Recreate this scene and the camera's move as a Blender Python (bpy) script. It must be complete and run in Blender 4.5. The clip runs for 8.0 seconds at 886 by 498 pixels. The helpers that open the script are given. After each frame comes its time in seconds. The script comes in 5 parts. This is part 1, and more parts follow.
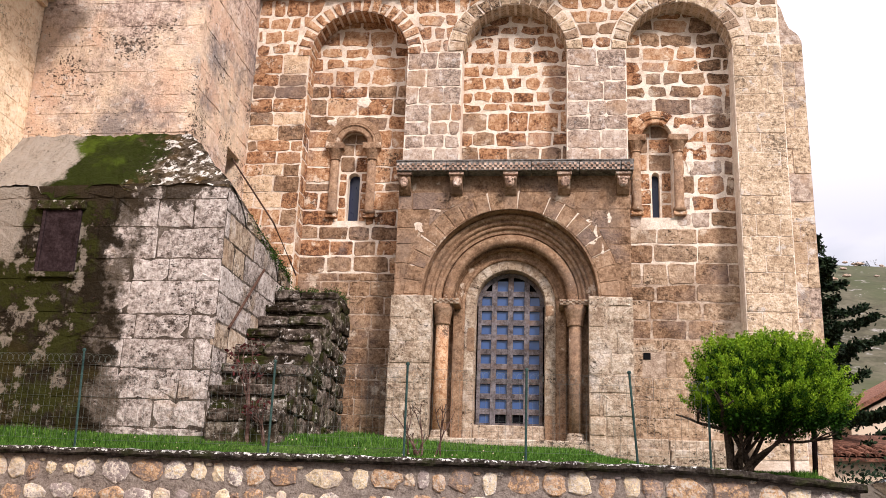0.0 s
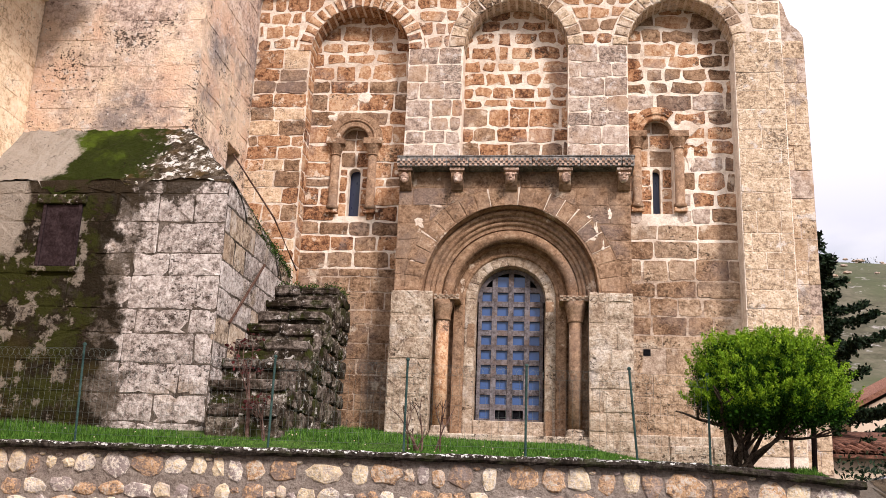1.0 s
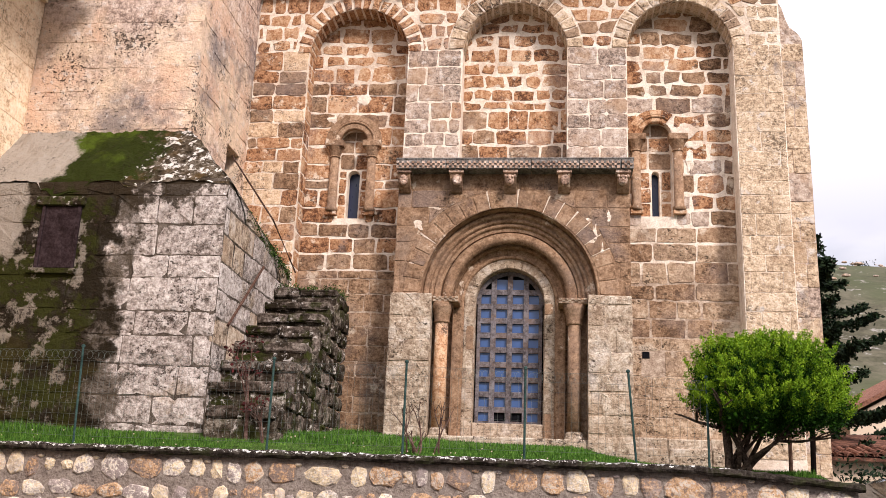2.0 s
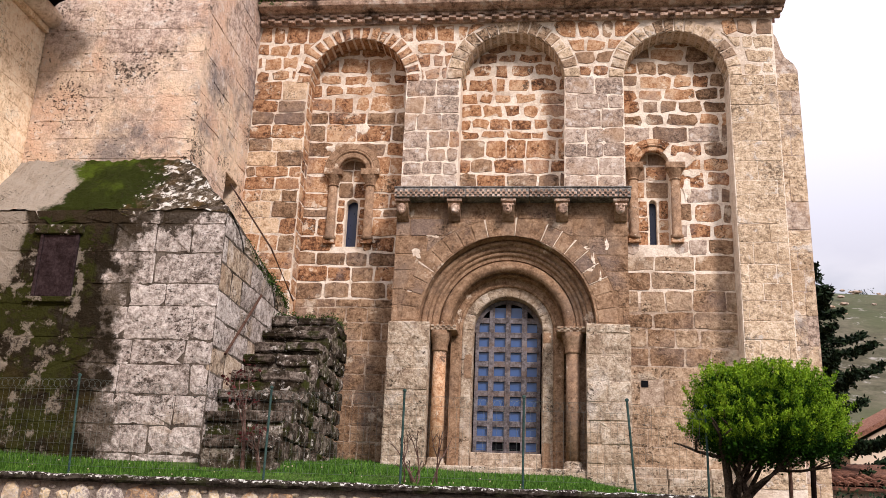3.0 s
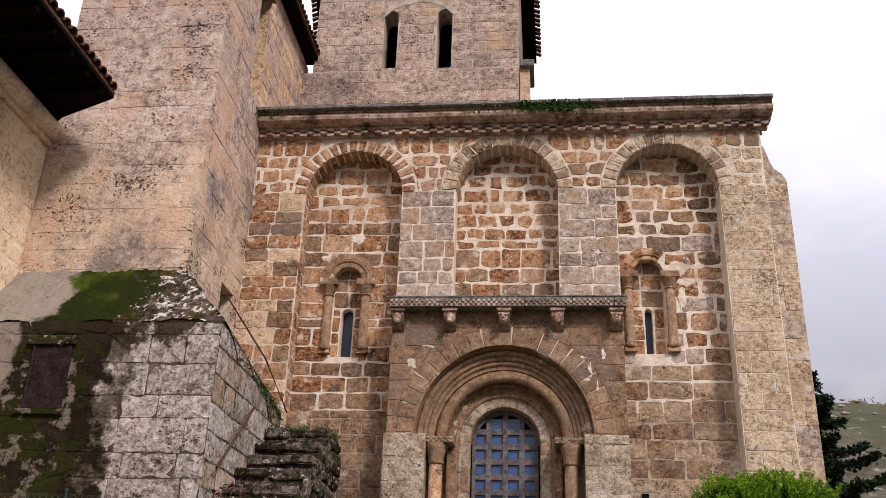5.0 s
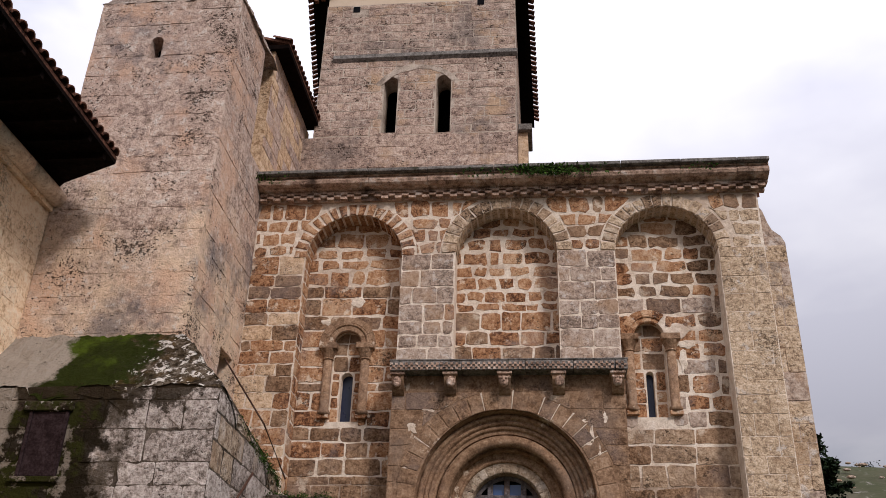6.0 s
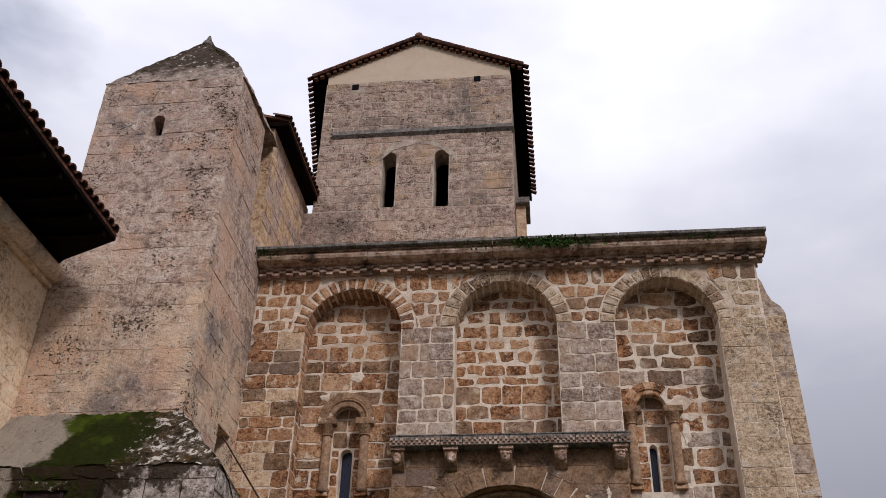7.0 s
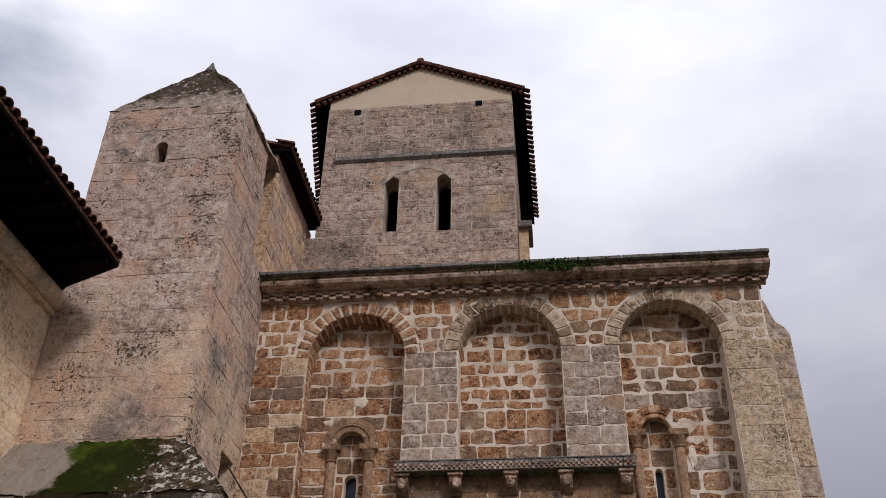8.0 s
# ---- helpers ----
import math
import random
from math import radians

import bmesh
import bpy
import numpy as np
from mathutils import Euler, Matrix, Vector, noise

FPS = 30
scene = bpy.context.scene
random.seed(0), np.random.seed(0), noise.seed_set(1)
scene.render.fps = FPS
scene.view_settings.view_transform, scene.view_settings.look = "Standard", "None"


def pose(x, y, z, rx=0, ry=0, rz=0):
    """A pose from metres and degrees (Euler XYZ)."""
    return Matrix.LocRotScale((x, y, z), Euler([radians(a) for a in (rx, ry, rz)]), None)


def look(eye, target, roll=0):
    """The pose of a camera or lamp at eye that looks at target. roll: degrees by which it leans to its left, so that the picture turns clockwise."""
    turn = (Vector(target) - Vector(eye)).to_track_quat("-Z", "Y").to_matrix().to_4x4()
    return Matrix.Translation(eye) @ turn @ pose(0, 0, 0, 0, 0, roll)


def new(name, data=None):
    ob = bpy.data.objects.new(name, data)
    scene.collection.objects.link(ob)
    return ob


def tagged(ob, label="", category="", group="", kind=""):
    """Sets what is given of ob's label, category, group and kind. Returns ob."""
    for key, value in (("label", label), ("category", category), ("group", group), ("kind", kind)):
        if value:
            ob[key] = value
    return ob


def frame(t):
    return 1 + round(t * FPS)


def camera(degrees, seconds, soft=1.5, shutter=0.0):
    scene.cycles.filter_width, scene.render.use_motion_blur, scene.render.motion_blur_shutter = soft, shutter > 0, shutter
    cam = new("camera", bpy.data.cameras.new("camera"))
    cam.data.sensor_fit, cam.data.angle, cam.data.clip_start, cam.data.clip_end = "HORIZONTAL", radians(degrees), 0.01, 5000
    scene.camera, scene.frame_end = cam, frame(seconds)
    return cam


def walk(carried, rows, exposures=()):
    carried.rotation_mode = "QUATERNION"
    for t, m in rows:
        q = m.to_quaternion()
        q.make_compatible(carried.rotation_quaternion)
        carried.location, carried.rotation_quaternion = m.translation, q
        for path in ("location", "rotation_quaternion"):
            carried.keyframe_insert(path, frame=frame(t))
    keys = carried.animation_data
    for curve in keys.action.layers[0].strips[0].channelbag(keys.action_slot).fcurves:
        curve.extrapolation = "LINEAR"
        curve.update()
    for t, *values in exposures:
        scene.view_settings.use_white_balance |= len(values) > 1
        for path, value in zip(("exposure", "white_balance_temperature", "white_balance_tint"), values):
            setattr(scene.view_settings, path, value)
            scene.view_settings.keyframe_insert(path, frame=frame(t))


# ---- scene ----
# ---- camera: stands in the street and tilts up ----
cam = camera(50.97, 8.0, soft=0.7)
EYE = (0.0, 0.0, 1.6)
ROWS = [
    (0.0, 105.721, -2.034, 6.175),
    (0.5, 105.607, -2.131, 6.171),
    (1.0, 105.455, -2.216, 6.152),
    (2.5, 105.942, -2.299, 6.058),
    (3.0, 107.351, -2.242, 5.960),
    (3.5, 109.098, -2.110, 5.906),
    (4.0, 110.767, -2.063, 5.852),
    (4.5, 112.502, -2.030, 5.783),
    (6.0, 117.975, -1.728, 5.863),
    (6.5, 120.614, -1.480, 5.957),
    (7.0, 122.487, -1.222, 6.090),
    (7.5, 123.573, -1.039, 6.281),
    (8.0, 123.959, -0.961, 6.475),
]
walk(cam, [(t, pose(*EYE, rx, ry, rz)) for t, rx, ry, rz in ROWS],
     exposures=[(0.0, 0.6, 6480, 16), (2.3, 0.6, 6480, 16), (3.0, 0.42, 6480, 16), (3.5, 0.3, 6480, 16), (4.5, 0.06, 6430, 16), (6.0, -0.4, 6340, 15), (7.0, -0.7, 6230, 14), (8.0, -0.8, 6220, 14)])

# ---- world and sun ----
world = bpy.data.worlds.new("overcast_sky")
scene.world = world
world.use_nodes = True
wn, wl = world.node_tree.nodes, world.node_tree.links
wn.clear()
SUN_EL, SUN_AZ = radians(37), radians(142)
sky = wn.new("ShaderNodeTexSky")
sky.sky_type, sky.sun_disc, sky.sun_elevation, sky.sun_rotation = "NISHITA", False, SUN_EL, SUN_AZ
scale_sky = wn.new("ShaderNodeVectorMath")
scale_sky.operation = "SCALE"
scale_sky.inputs["Scale"].default_value = 0.13
wl.new(sky.outputs[0], scale_sky.inputs[0])
coord = wn.new("ShaderNodeTexCoord")
stretch = wn.new("ShaderNodeMapping")
stretch.inputs["Scale"].default_value = (1.0, 1.0, 2.2)
stretch.inputs["Location"].default_value = (-13.23, -1.97, -8.99)
wl.new(coord.outputs["Generated"], stretch.inputs[0])
cloud = wn.new("ShaderNodeTexNoise")
cloud.inputs["Scale"].default_value, cloud.inputs["Detail"].default_value = 1.9, 6.0
wl.new(stretch.outputs[0], cloud.inputs[0])
cover = wn.new("ShaderNodeMapRange")
cover.inputs[1].default_value, cover.inputs[2].default_value = 0.20, 0.39
wl.new(cloud.outputs[0], cover.inputs[0])
cloud2 = wn.new("ShaderNodeTexNoise")
cloud2.inputs["Scale"].default_value, cloud2.inputs["Detail"].default_value = 2.6, 5.0
wl.new(stretch.outputs[0], cloud2.inputs[0])
shade = wn.new("ShaderNodeValToRGB")
shade.color_ramp.elements[0].position, shade.color_ramp.elements[0].color = 0.34, (0.96, 0.97, 1.08, 1)
shade.color_ramp.elements[1].position, shade.color_ramp.elements[1].color = 0.62, (1.34, 1.34, 1.37, 1)
wl.new(cloud2.outputs[0], shade.inputs[0])
mixer = wn.new("ShaderNodeMix")
mixer.data_type = "RGBA"
wl.new(cover.outputs[0], mixer.inputs[0])
wl.new(scale_sky.outputs[0], mixer.inputs[6])
wl.new(shade.outputs[0], mixer.inputs[7])
# an overcast sky is brighter overhead than towards the horizon
sep_sky = wn.new("ShaderNodeSeparateXYZ")
wl.new(coord.outputs["Generated"], sep_sky.inputs[0])
lift = wn.new("ShaderNodeMapRange")
lift.inputs[1].default_value, lift.inputs[2].default_value = 0.15, 0.75
lift.inputs[3].default_value, lift.inputs[4].default_value = 0.36, 1.45
wl.new(sep_sky.outputs[2], lift.inputs[0])
dome_sky = wn.new("ShaderNodeVectorMath")
dome_sky.operation = "SCALE"
wl.new(mixer.outputs[2], dome_sky.inputs[0])
wl.new(lift.outputs[0], dome_sky.inputs["Scale"])
back = wn.new("ShaderNodeBackground")
back.inputs[1].default_value = 1.0
wl.new(dome_sky.outputs[0], back.inputs[0])
wout = wn.new("ShaderNodeOutputWorld")
wl.new(back.outputs[0], wout.inputs[0])

sun = new("sun", bpy.data.lights.new("sun", "SUN"))
sun.data.energy, sun.data.angle, sun.data.color = 2.7, radians(11), (1.0, 0.93, 0.86)
sun_from = Vector((math.sin(SUN_AZ) * math.cos(SUN_EL), math.cos(SUN_AZ) * math.cos(SUN_EL), math.sin(SUN_EL)))
sun.matrix_world = look(sun_from * 60, (0, 0, 0))


# ---- materials ----
def material(name, stops, rough=0.9, grain=7.0, fine=30.0, bump=0.5, vary=0.5, patches=(), pits=0.0, metal=0.0, spec=0.04, island=False, mottle=1.0):
    """stops: colours from dark to light; patches: (colour, size, low, high, strength, height range or None)."""
    m = bpy.data.materials.new(name)
    m.use_nodes = True
    n, l = m.node_tree.nodes, m.node_tree.links
    b = n["Principled BSDF"]
    b.inputs["Roughness"].default_value, b.inputs["Metallic"].default_value = rough, metal
    b.inputs["Specular IOR Level"].default_value = spec
    geo = n.new("ShaderNodeNewGeometry")
    place = geo.outputs["Position"]

    def noise_at(size, detail=5.0, rough_=0.6):
        t = n.new("ShaderNodeTexNoise")
        t.inputs["Scale"].default_value, t.inputs["Detail"].default_value, t.inputs["Roughness"].default_value = size, detail, rough_
        l.new(place, t.inputs["Vector"])
        return t.outputs["Fac"]

    def maths(op, a, c, e=None):
        t = n.new("ShaderNodeMath")
        t.operation = op
        for i, v in enumerate((a, c, e)):
            if v is None:
                continue
            if isinstance(v, (int, float)):
                t.inputs[i].default_value = v
            else:
                l.new(v, t.inputs[i])
        return t.outputs[0]

    if island:
        rnd = geo.outputs["Random Per Island"]
    else:
        info = n.new("ShaderNodeObjectInfo")
        rnd = info.outputs["Random"]
    g1, g2, g3 = noise_at(grain), noise_at(fine, 3.0, 0.75), noise_at(grain * 2.7, 4.0, 0.7)
    fac = maths("MULTIPLY_ADD", rnd, vary, 0.5 - vary / 2 - 0.5 * (2.0 + 1.9 + 1.2) * mottle)
    for g, k in ((g1, 2.0), (g3, 1.9), (g2, 1.2)):
        fac = maths("MULTIPLY_ADD", g, k * mottle, fac)
    ramp = n.new("ShaderNodeValToRGB")
    e = ramp.color_ramp.elements
    for i, c in enumerate(stops):
        x = i / max(1, len(stops) - 1)
        el = e[i] if i < 2 else e.new(x)
        el.position, el.color = x, (*c, 1)
    l.new(fac, ramp.inputs[0])
    colour = ramp.outputs[0]
    for c, size, low, high, strength, span in patches:
        f = noise_at(size, 7.0, 0.68)
        if span:
            sep = n.new("ShaderNodeSeparateXYZ")
            l.new(place, sep.inputs[0])
            for axis, a0, a1 in span:
                h = n.new("ShaderNodeMapRange")
                h.inputs[1].default_value, h.inputs[2].default_value = a0, a1
                h.inputs[3].default_value, h.inputs[4].default_value = -0.5, 0.0
                l.new(sep.outputs[axis], h.inputs[0])
                f = maths("ADD", f, h.outputs[0])
        r = n.new("ShaderNodeMapRange")
        r.inputs[1].default_value, r.inputs[2].default_value = low, high
        l.new(f, r.inputs[0])
        f = maths("MULTIPLY", r.outputs[0], strength)
        mx = n.new("ShaderNodeMix")
        mx.data_type = "RGBA"
        l.new(f, mx.inputs[0])
        l.new(colour, mx.inputs[6])
        mx.inputs[7].default_value = (*c, 1)
        colour = mx.outputs[2]
    height = maths("ADD", g1, maths("MULTIPLY", g2, 0.5))
    if pits:
        bed = n.new("ShaderNodeMapping")
        bed.inputs["Scale"].default_value = (1.0, 1.0, 1.35)
        l.new(place, bed.inputs[0])
        holes_ = []
        for size, low in ((13.0, 0.655), (29.0, 0.66)):
            t = n.new("ShaderNodeTexNoise")
            t.inputs["Scale"].default_value, t.inputs["Detail"].default_value, t.inputs["Roughness"].default_value = size, 3.0, 0.6
            l.new(bed.outputs[0], t.inputs["Vector"])
            v = maths("MULTIPLY_ADD", noise_at(1.3, 4.0, 0.6), 0.6, maths("ADD", t.outputs["Fac"], -0.3))
            r = n.new("ShaderNodeMapRange")
            r.inputs[1].default_value, r.inputs[2].default_value = low, low + 0.035
            l.new(v, r.inputs[0])
            holes_.append(r.outputs[0])
        r = n.new("ShaderNodeMath")
        r.operation = "MAXIMUM"
        l.new(holes_[0], r.inputs[0])
        l.new(holes_[1], r.inputs[1])
        pit = maths("MULTIPLY", r.outputs[0], pits)
        mx = n.new("ShaderNodeMix")
        mx.data_type = "RGBA"
        l.new(pit, mx.inputs[0])
        l.new(colour, mx.inputs[6])
        mx.inputs[7].default_value = (0.045, 0.03, 0.022, 1)
        colour = mx.outputs[2]
        height = maths("SUBTRACT", height, maths("MULTIPLY", pit, 2.0))
    l.new(colour, b.inputs["Base Color"])
    bp = n.new("ShaderNodeBump")
    bp.inputs["Strength"].default_value, bp.inputs["Distance"].default_value = bump, 0.045
    l.new(height, bp.inputs["Height"])
    l.new(bp.outputs[0], b.inputs["Normal"])
    return m


LICHEN, SOOT, MOSS, WHITE = (0.33, 0.30, 0.28), (0.05, 0.04, 0.035), (0.022, 0.026, 0.006), (0.64, 0.58, 0.53)
CREAM = (0.72, 0.60, 0.47)
M_ORANGE = material("brown_limestone", [(0.11, 0.048, 0.026), (0.32, 0.155, 0.078), (0.45, 0.25, 0.135), (0.58, 0.385, 0.245)], vary=0.55, pits=0.75,
                    patches=[(LICHEN, 1.1, 0.54, 0.68, 0.4, None), ((0.24, 0.19, 0.16), 0.5, 0.52, 0.7, 0.3, None), (CREAM, 3.4, 0.58, 0.63, 0.75, None)])
M_BROWN = material("lower_brown_ashlar", [(0.11, 0.06, 0.034), (0.275, 0.165, 0.098), (0.43, 0.285, 0.18)], vary=0.4, pits=0.6, bump=0.8,
                   patches=[((0.20, 0.155, 0.14), 0.6, 0.48, 0.64, 0.6, None), (CREAM, 2.2, 0.60, 0.66, 0.6, None)])
M_GREYSTONE = material("grey_pier_stone", [(0.16, 0.112, 0.088), (0.41, 0.305, 0.238), (0.58, 0.475, 0.39)], vary=0.3, pits=0.5,
                       patches=[(WHITE, 5.0, 0.55, 0.62, 0.6, None), ((0.38, 0.23, 0.13), 1.0, 0.52, 0.64, 0.6, None)])
M_MORTAR = material("cream_lime_mortar", [(0.50, 0.38, 0.285), (0.77, 0.65, 0.53), (0.87, 0.78, 0.68)], vary=0.0, grain=5, bump=0.8, mottle=0.7,
                    patches=[((0.44, 0.31, 0.22), 0.7, 0.52, 0.64, 0.65, None)])
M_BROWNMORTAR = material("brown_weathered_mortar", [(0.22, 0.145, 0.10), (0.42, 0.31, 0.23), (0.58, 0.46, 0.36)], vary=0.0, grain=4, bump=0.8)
M_PORTAL = material("smooth_portal_stone", [(0.135, 0.076, 0.044), (0.285, 0.175, 0.107), (0.43, 0.29, 0.19)], vary=0.3, pits=0.4, bump=0.4, mottle=0.9,
                    patches=[((0.17, 0.125, 0.10), 0.9, 0.48, 0.66, 0.65, None), (CREAM, 1.6, 0.62, 0.66, 0.75, None)])
M_PLINTH = material("pale_pitted_stone", [(0.17, 0.115, 0.08), (0.40, 0.305, 0.22), (0.60, 0.50, 0.40)], vary=0.3, pits=0.8, bump=0.9,
                    patches=[(WHITE, 2.0, 0.52, 0.66, 0.45, None), ((0.33, 0.22, 0.14), 0.8, 0.5, 0.62, 0.5, None)])
M_TURRET = material("pinkish_grey_ashlar", [(0.22, 0.15, 0.12), (0.55, 0.405, 0.325), (0.72, 0.575, 0.475)], vary=0.22, pits=0.85, bump=1.0, grain=6, mottle=1.1,
                    patches=[((0.80, 0.60, 0.42), 0.6, 0.38, 0.58, 0.8, ((2, 13.5, 10.0),)), ((0.42, 0.315, 0.27), 0.8, 0.36, 0.58, 0.6, ((2, 9.5, 13.0),)),
                             ((0.15, 0.135, 0.14), 0.55, 0.54, 0.66, 0.75, None), ((0.66, 0.42, 0.29), 0.8, 0.5, 0.62, 0.7, None), ((0.14, 0.10, 0.07), 3.5, 0.6, 0.68, 0.6, None), (WHITE, 6.0, 0.58, 0.64, 0.6, None)])
M_YELLOW = material("yellow_ashlar", [(0.30, 0.18, 0.10), (0.62, 0.43, 0.275), (0.75, 0.58, 0.42)], vary=0.3, pits=0.6, bump=0.6,
                    patches=[((0.32, 0.26, 0.22), 0.6, 0.5, 0.68, 0.6, None)])
ANNEX_STAIN = [((0.06, 0.045, 0.03), 2.6, 0.38, 0.48, 0.85, ((0, -5.7, -7.0),)), ((0.014, 0.010, 0.005), 1.7, 0.33, 0.40, 0.95, ((0, -6.1, -7.4),)), ((0.03, 0.032, 0.007), 1.5, 0.44, 0.52, 0.85, ((0, -6.3, -7.5),)),
               ((0.035, 0.026, 0.009), 1.2, 0.50, 0.58, 0.7, ((0, -6.3, -7.2), (2, 5.4, 4.2))), ((0.24, 0.20, 0.16), 2.6, 0.53, 0.58, 0.8, ((0, -6.9, -7.6),)),
               ((0.035, 0.025, 0.015), 2.6, 0.40, 0.47, 0.92, ((2, 5.2, 6.5), (0, -4.4, -6.0))), ((0.30, 0.255, 0.21), 0.9, 0.26, 0.36, 0.95, ((0, -8.45, -8.9), (2, 4.7, 5.4)))]
# lightened copy of the yellow ashlar; its colour replaces light the eave blocks
M_PALEYELLOW = material("yellow_ashlar_lightened", [(0.54, 0.36, 0.22), (0.86, 0.65, 0.44), (0.90, 0.76, 0.58)], vary=0.2, pits=0.5, bump=0.6,
                        patches=[((0.40, 0.33, 0.28), 0.6, 0.54, 0.7, 0.5, None)])
M_ANNEX = material("weathered_grey_stone", [(0.11, 0.083, 0.068), (0.40, 0.335, 0.297), (0.65, 0.58, 0.535)], vary=0.25, pits=0.8, bump=1.0, mottle=1.0,
                   patches=[(WHITE, 11.0, 0.53, 0.6, 0.5, None), ((0.12, 0.095, 0.08), 6.0, 0.58, 0.66, 0.6, None), ((0.13, 0.105, 0.09), 1.0, 0.58, 0.68, 0.6, None), ((0.40, 0.29, 0.18), 0.9, 0.58, 0.68, 0.5, None)] + ANNEX_STAIN)
M_ANNEXJOINT = material("dark_annex_joint", [(0.03, 0.022, 0.016), (0.09, 0.07, 0.055), (0.2, 0.165, 0.135)], vary=0.0, grain=2, bump=0.8, patches=ANNEX_STAIN)
M_MOSSY = material("mossy_black_stone", [(0.013, 0.009, 0.006), (0.075, 0.056, 0.04), (0.29, 0.245, 0.20)], vary=0.5, pits=0.7, bump=1.0, grain=5,
                   patches=[((0.016, 0.011, 0.006), 1.5, 0.47, 0.56, 0.85, None), ((0.032, 0.036, 0.008), 1.9, 0.5, 0.58, 0.85, None), (WHITE, 9.0, 0.58, 0.63, 0.75, None)])
M_MOSSROOF = material("mossy_sloped_top", [(0.014, 0.010, 0.006), (0.06, 0.042, 0.025), (0.20, 0.165, 0.13)], vary=0.0, pits=0.5, bump=1.0, grain=5,
                      patches=[((0.085, 0.05, 0.018), 1.2, 0.52, 0.6, 0.75, None), ((0.02, 0.026, 0.004), 1.3, 0.28, 0.36, 0.97, ((0, -6.0, -7.4),)), ((0.06, 0.085, 0.009), 1.1, 0.42, 0.56, 0.9, ((0, -6.3, -7.5), (2, 6.2, 7.3))),
                               ((0.66, 0.61, 0.55), 6.0, 0.54, 0.585, 0.9, ((0, -8.3, -6.7),)), ((0.33, 0.28, 0.23), 1.2, 0.3, 0.40, 0.97, ((0, -7.75, -8.6),))])
M_BELFRY = material("belfry_grey_stone", [(0.15, 0.10, 0.083), (0.46, 0.33, 0.262), (0.63, 0.50, 0.41)], vary=0.25, pits=0.9, bump=0.9,
                    patches=[((0.15, 0.125, 0.115), 0.5, 0.48, 0.64, 0.7, None), ((0.50, 0.33, 0.20), 0.7, 0.52, 0.62, 0.65, None), (WHITE, 6.0, 0.6, 0.66, 0.5, None)])
M_PALEJOINT = material("pale_belfry_joint", [(0.22, 0.17, 0.135), (0.47, 0.385, 0.315), (0.62, 0.53, 0.44)], vary=0.0, grain=1.5, bump=0.8)
M_CAP = material("lichened_cap_stone", [(0.16, 0.12, 0.10), (0.32, 0.25, 0.21), (0.45, 0.37, 0.31)], vary=0.0, pits=0.8, bump=1.0, grain=5,
                 patches=[((0.06, 0.042, 0.03), 1.3, 0.28, 0.44, 0.95, ((2, 15.9, 17.0),)), ((0.035, 0.04, 0.012), 1.5, 0.56, 0.64, 0.7, None), (WHITE, 7.0, 0.58, 0.63, 0.8, None)])
M_PLASTER = material("cream_plaster", [(0.50, 0.38, 0.27), (0.62, 0.49, 0.37), (0.68, 0.56, 0.44)], vary=0.0, grain=1.5, bump=0.15, mottle=0.4)
M_CORNICE = material("stained_cornice_stone", [(0.15, 0.095, 0.07), (0.46, 0.31, 0.23), (0.68, 0.51, 0.40)], vary=0.3, pits=0.5, bump=0.8, grain=4,
                     patches=[(SOOT, 1.6, 0.56, 0.66, 0.55, None), (WHITE, 4.0, 0.57, 0.64, 0.6, None)])
M_SLAB = material("grey_slate_slab", [(0.07, 0.06, 0.055), (0.18, 0.165, 0.15), (0.30, 0.27, 0.25)], vary=0.3, bump=0.7,
                  patches=[(MOSS, 2.0, 0.55, 0.66, 0.7, None)])
M_TILE = material("clay_roof_tile", [(0.035, 0.02, 0.016), (0.12, 0.055, 0.038), (0.25, 0.12, 0.08)], vary=0.6, bump=0.5)
# timber set near black so its colour carries the shade under the eaves
M_DARKWOOD_SHADE = material("dark_timber_with_shade", [(0.002, 0.001, 0.001), (0.005, 0.003, 0.0025), (0.010, 0.005, 0.004)], vary=0.3, bump=0.4)
M_DARK = material("dark_interior", [(0.004, 0.004, 0.005), (0.01, 0.01, 0.012)], vary=0.0, bump=0.0)
M_GRASS_SOIL = material("grassy_soil", [(0.02, 0.03, 0.01), (0.05, 0.085, 0.02), (0.08, 0.12, 0.03)], vary=0.0, grain=4)
M_GRASS = material("grass_blades", [(0.02, 0.05, 0.008), (0.05, 0.13, 0.018), (0.12, 0.22, 0.035)], vary=0.9, bump=0.0, island=True, rough=0.6)
M_RUBBLE = material("rubble_wall_stone", [(0.22, 0.16, 0.13), (0.52, 0.31, 0.16), (0.50, 0.43, 0.37), (0.66, 0.50, 0.30), (0.70, 0.62, 0.53), (0.30, 0.24, 0.22)], vary=1.1, mottle=0.6, pits=0.3, bump=0.8, grain=9,
                    patches=[((0.3, 0.25, 0.23), 2.5, 0.54, 0.66, 0.6, None)])
M_GREYMORTAR = material("grey_cement_mortar", [(0.13, 0.10, 0.085), (0.23, 0.185, 0.155), (0.30, 0.25, 0.21)], vary=0.0, grain=9, bump=1.0)
M_COPING = material("coping_concrete", [(0.010, 0.008, 0.006), (0.026, 0.020, 0.016), (0.07, 0.058, 0.048)], vary=0.1, grain=8, bump=0.8,
                    patches=[((0.66, 0.64, 0.60), 19.0, 0.53, 0.57, 0.95, ((2, 2.17, 2.235),)), ((0.03, 0.034, 0.012), 3.0, 0.5, 0.6, 0.6, None)])
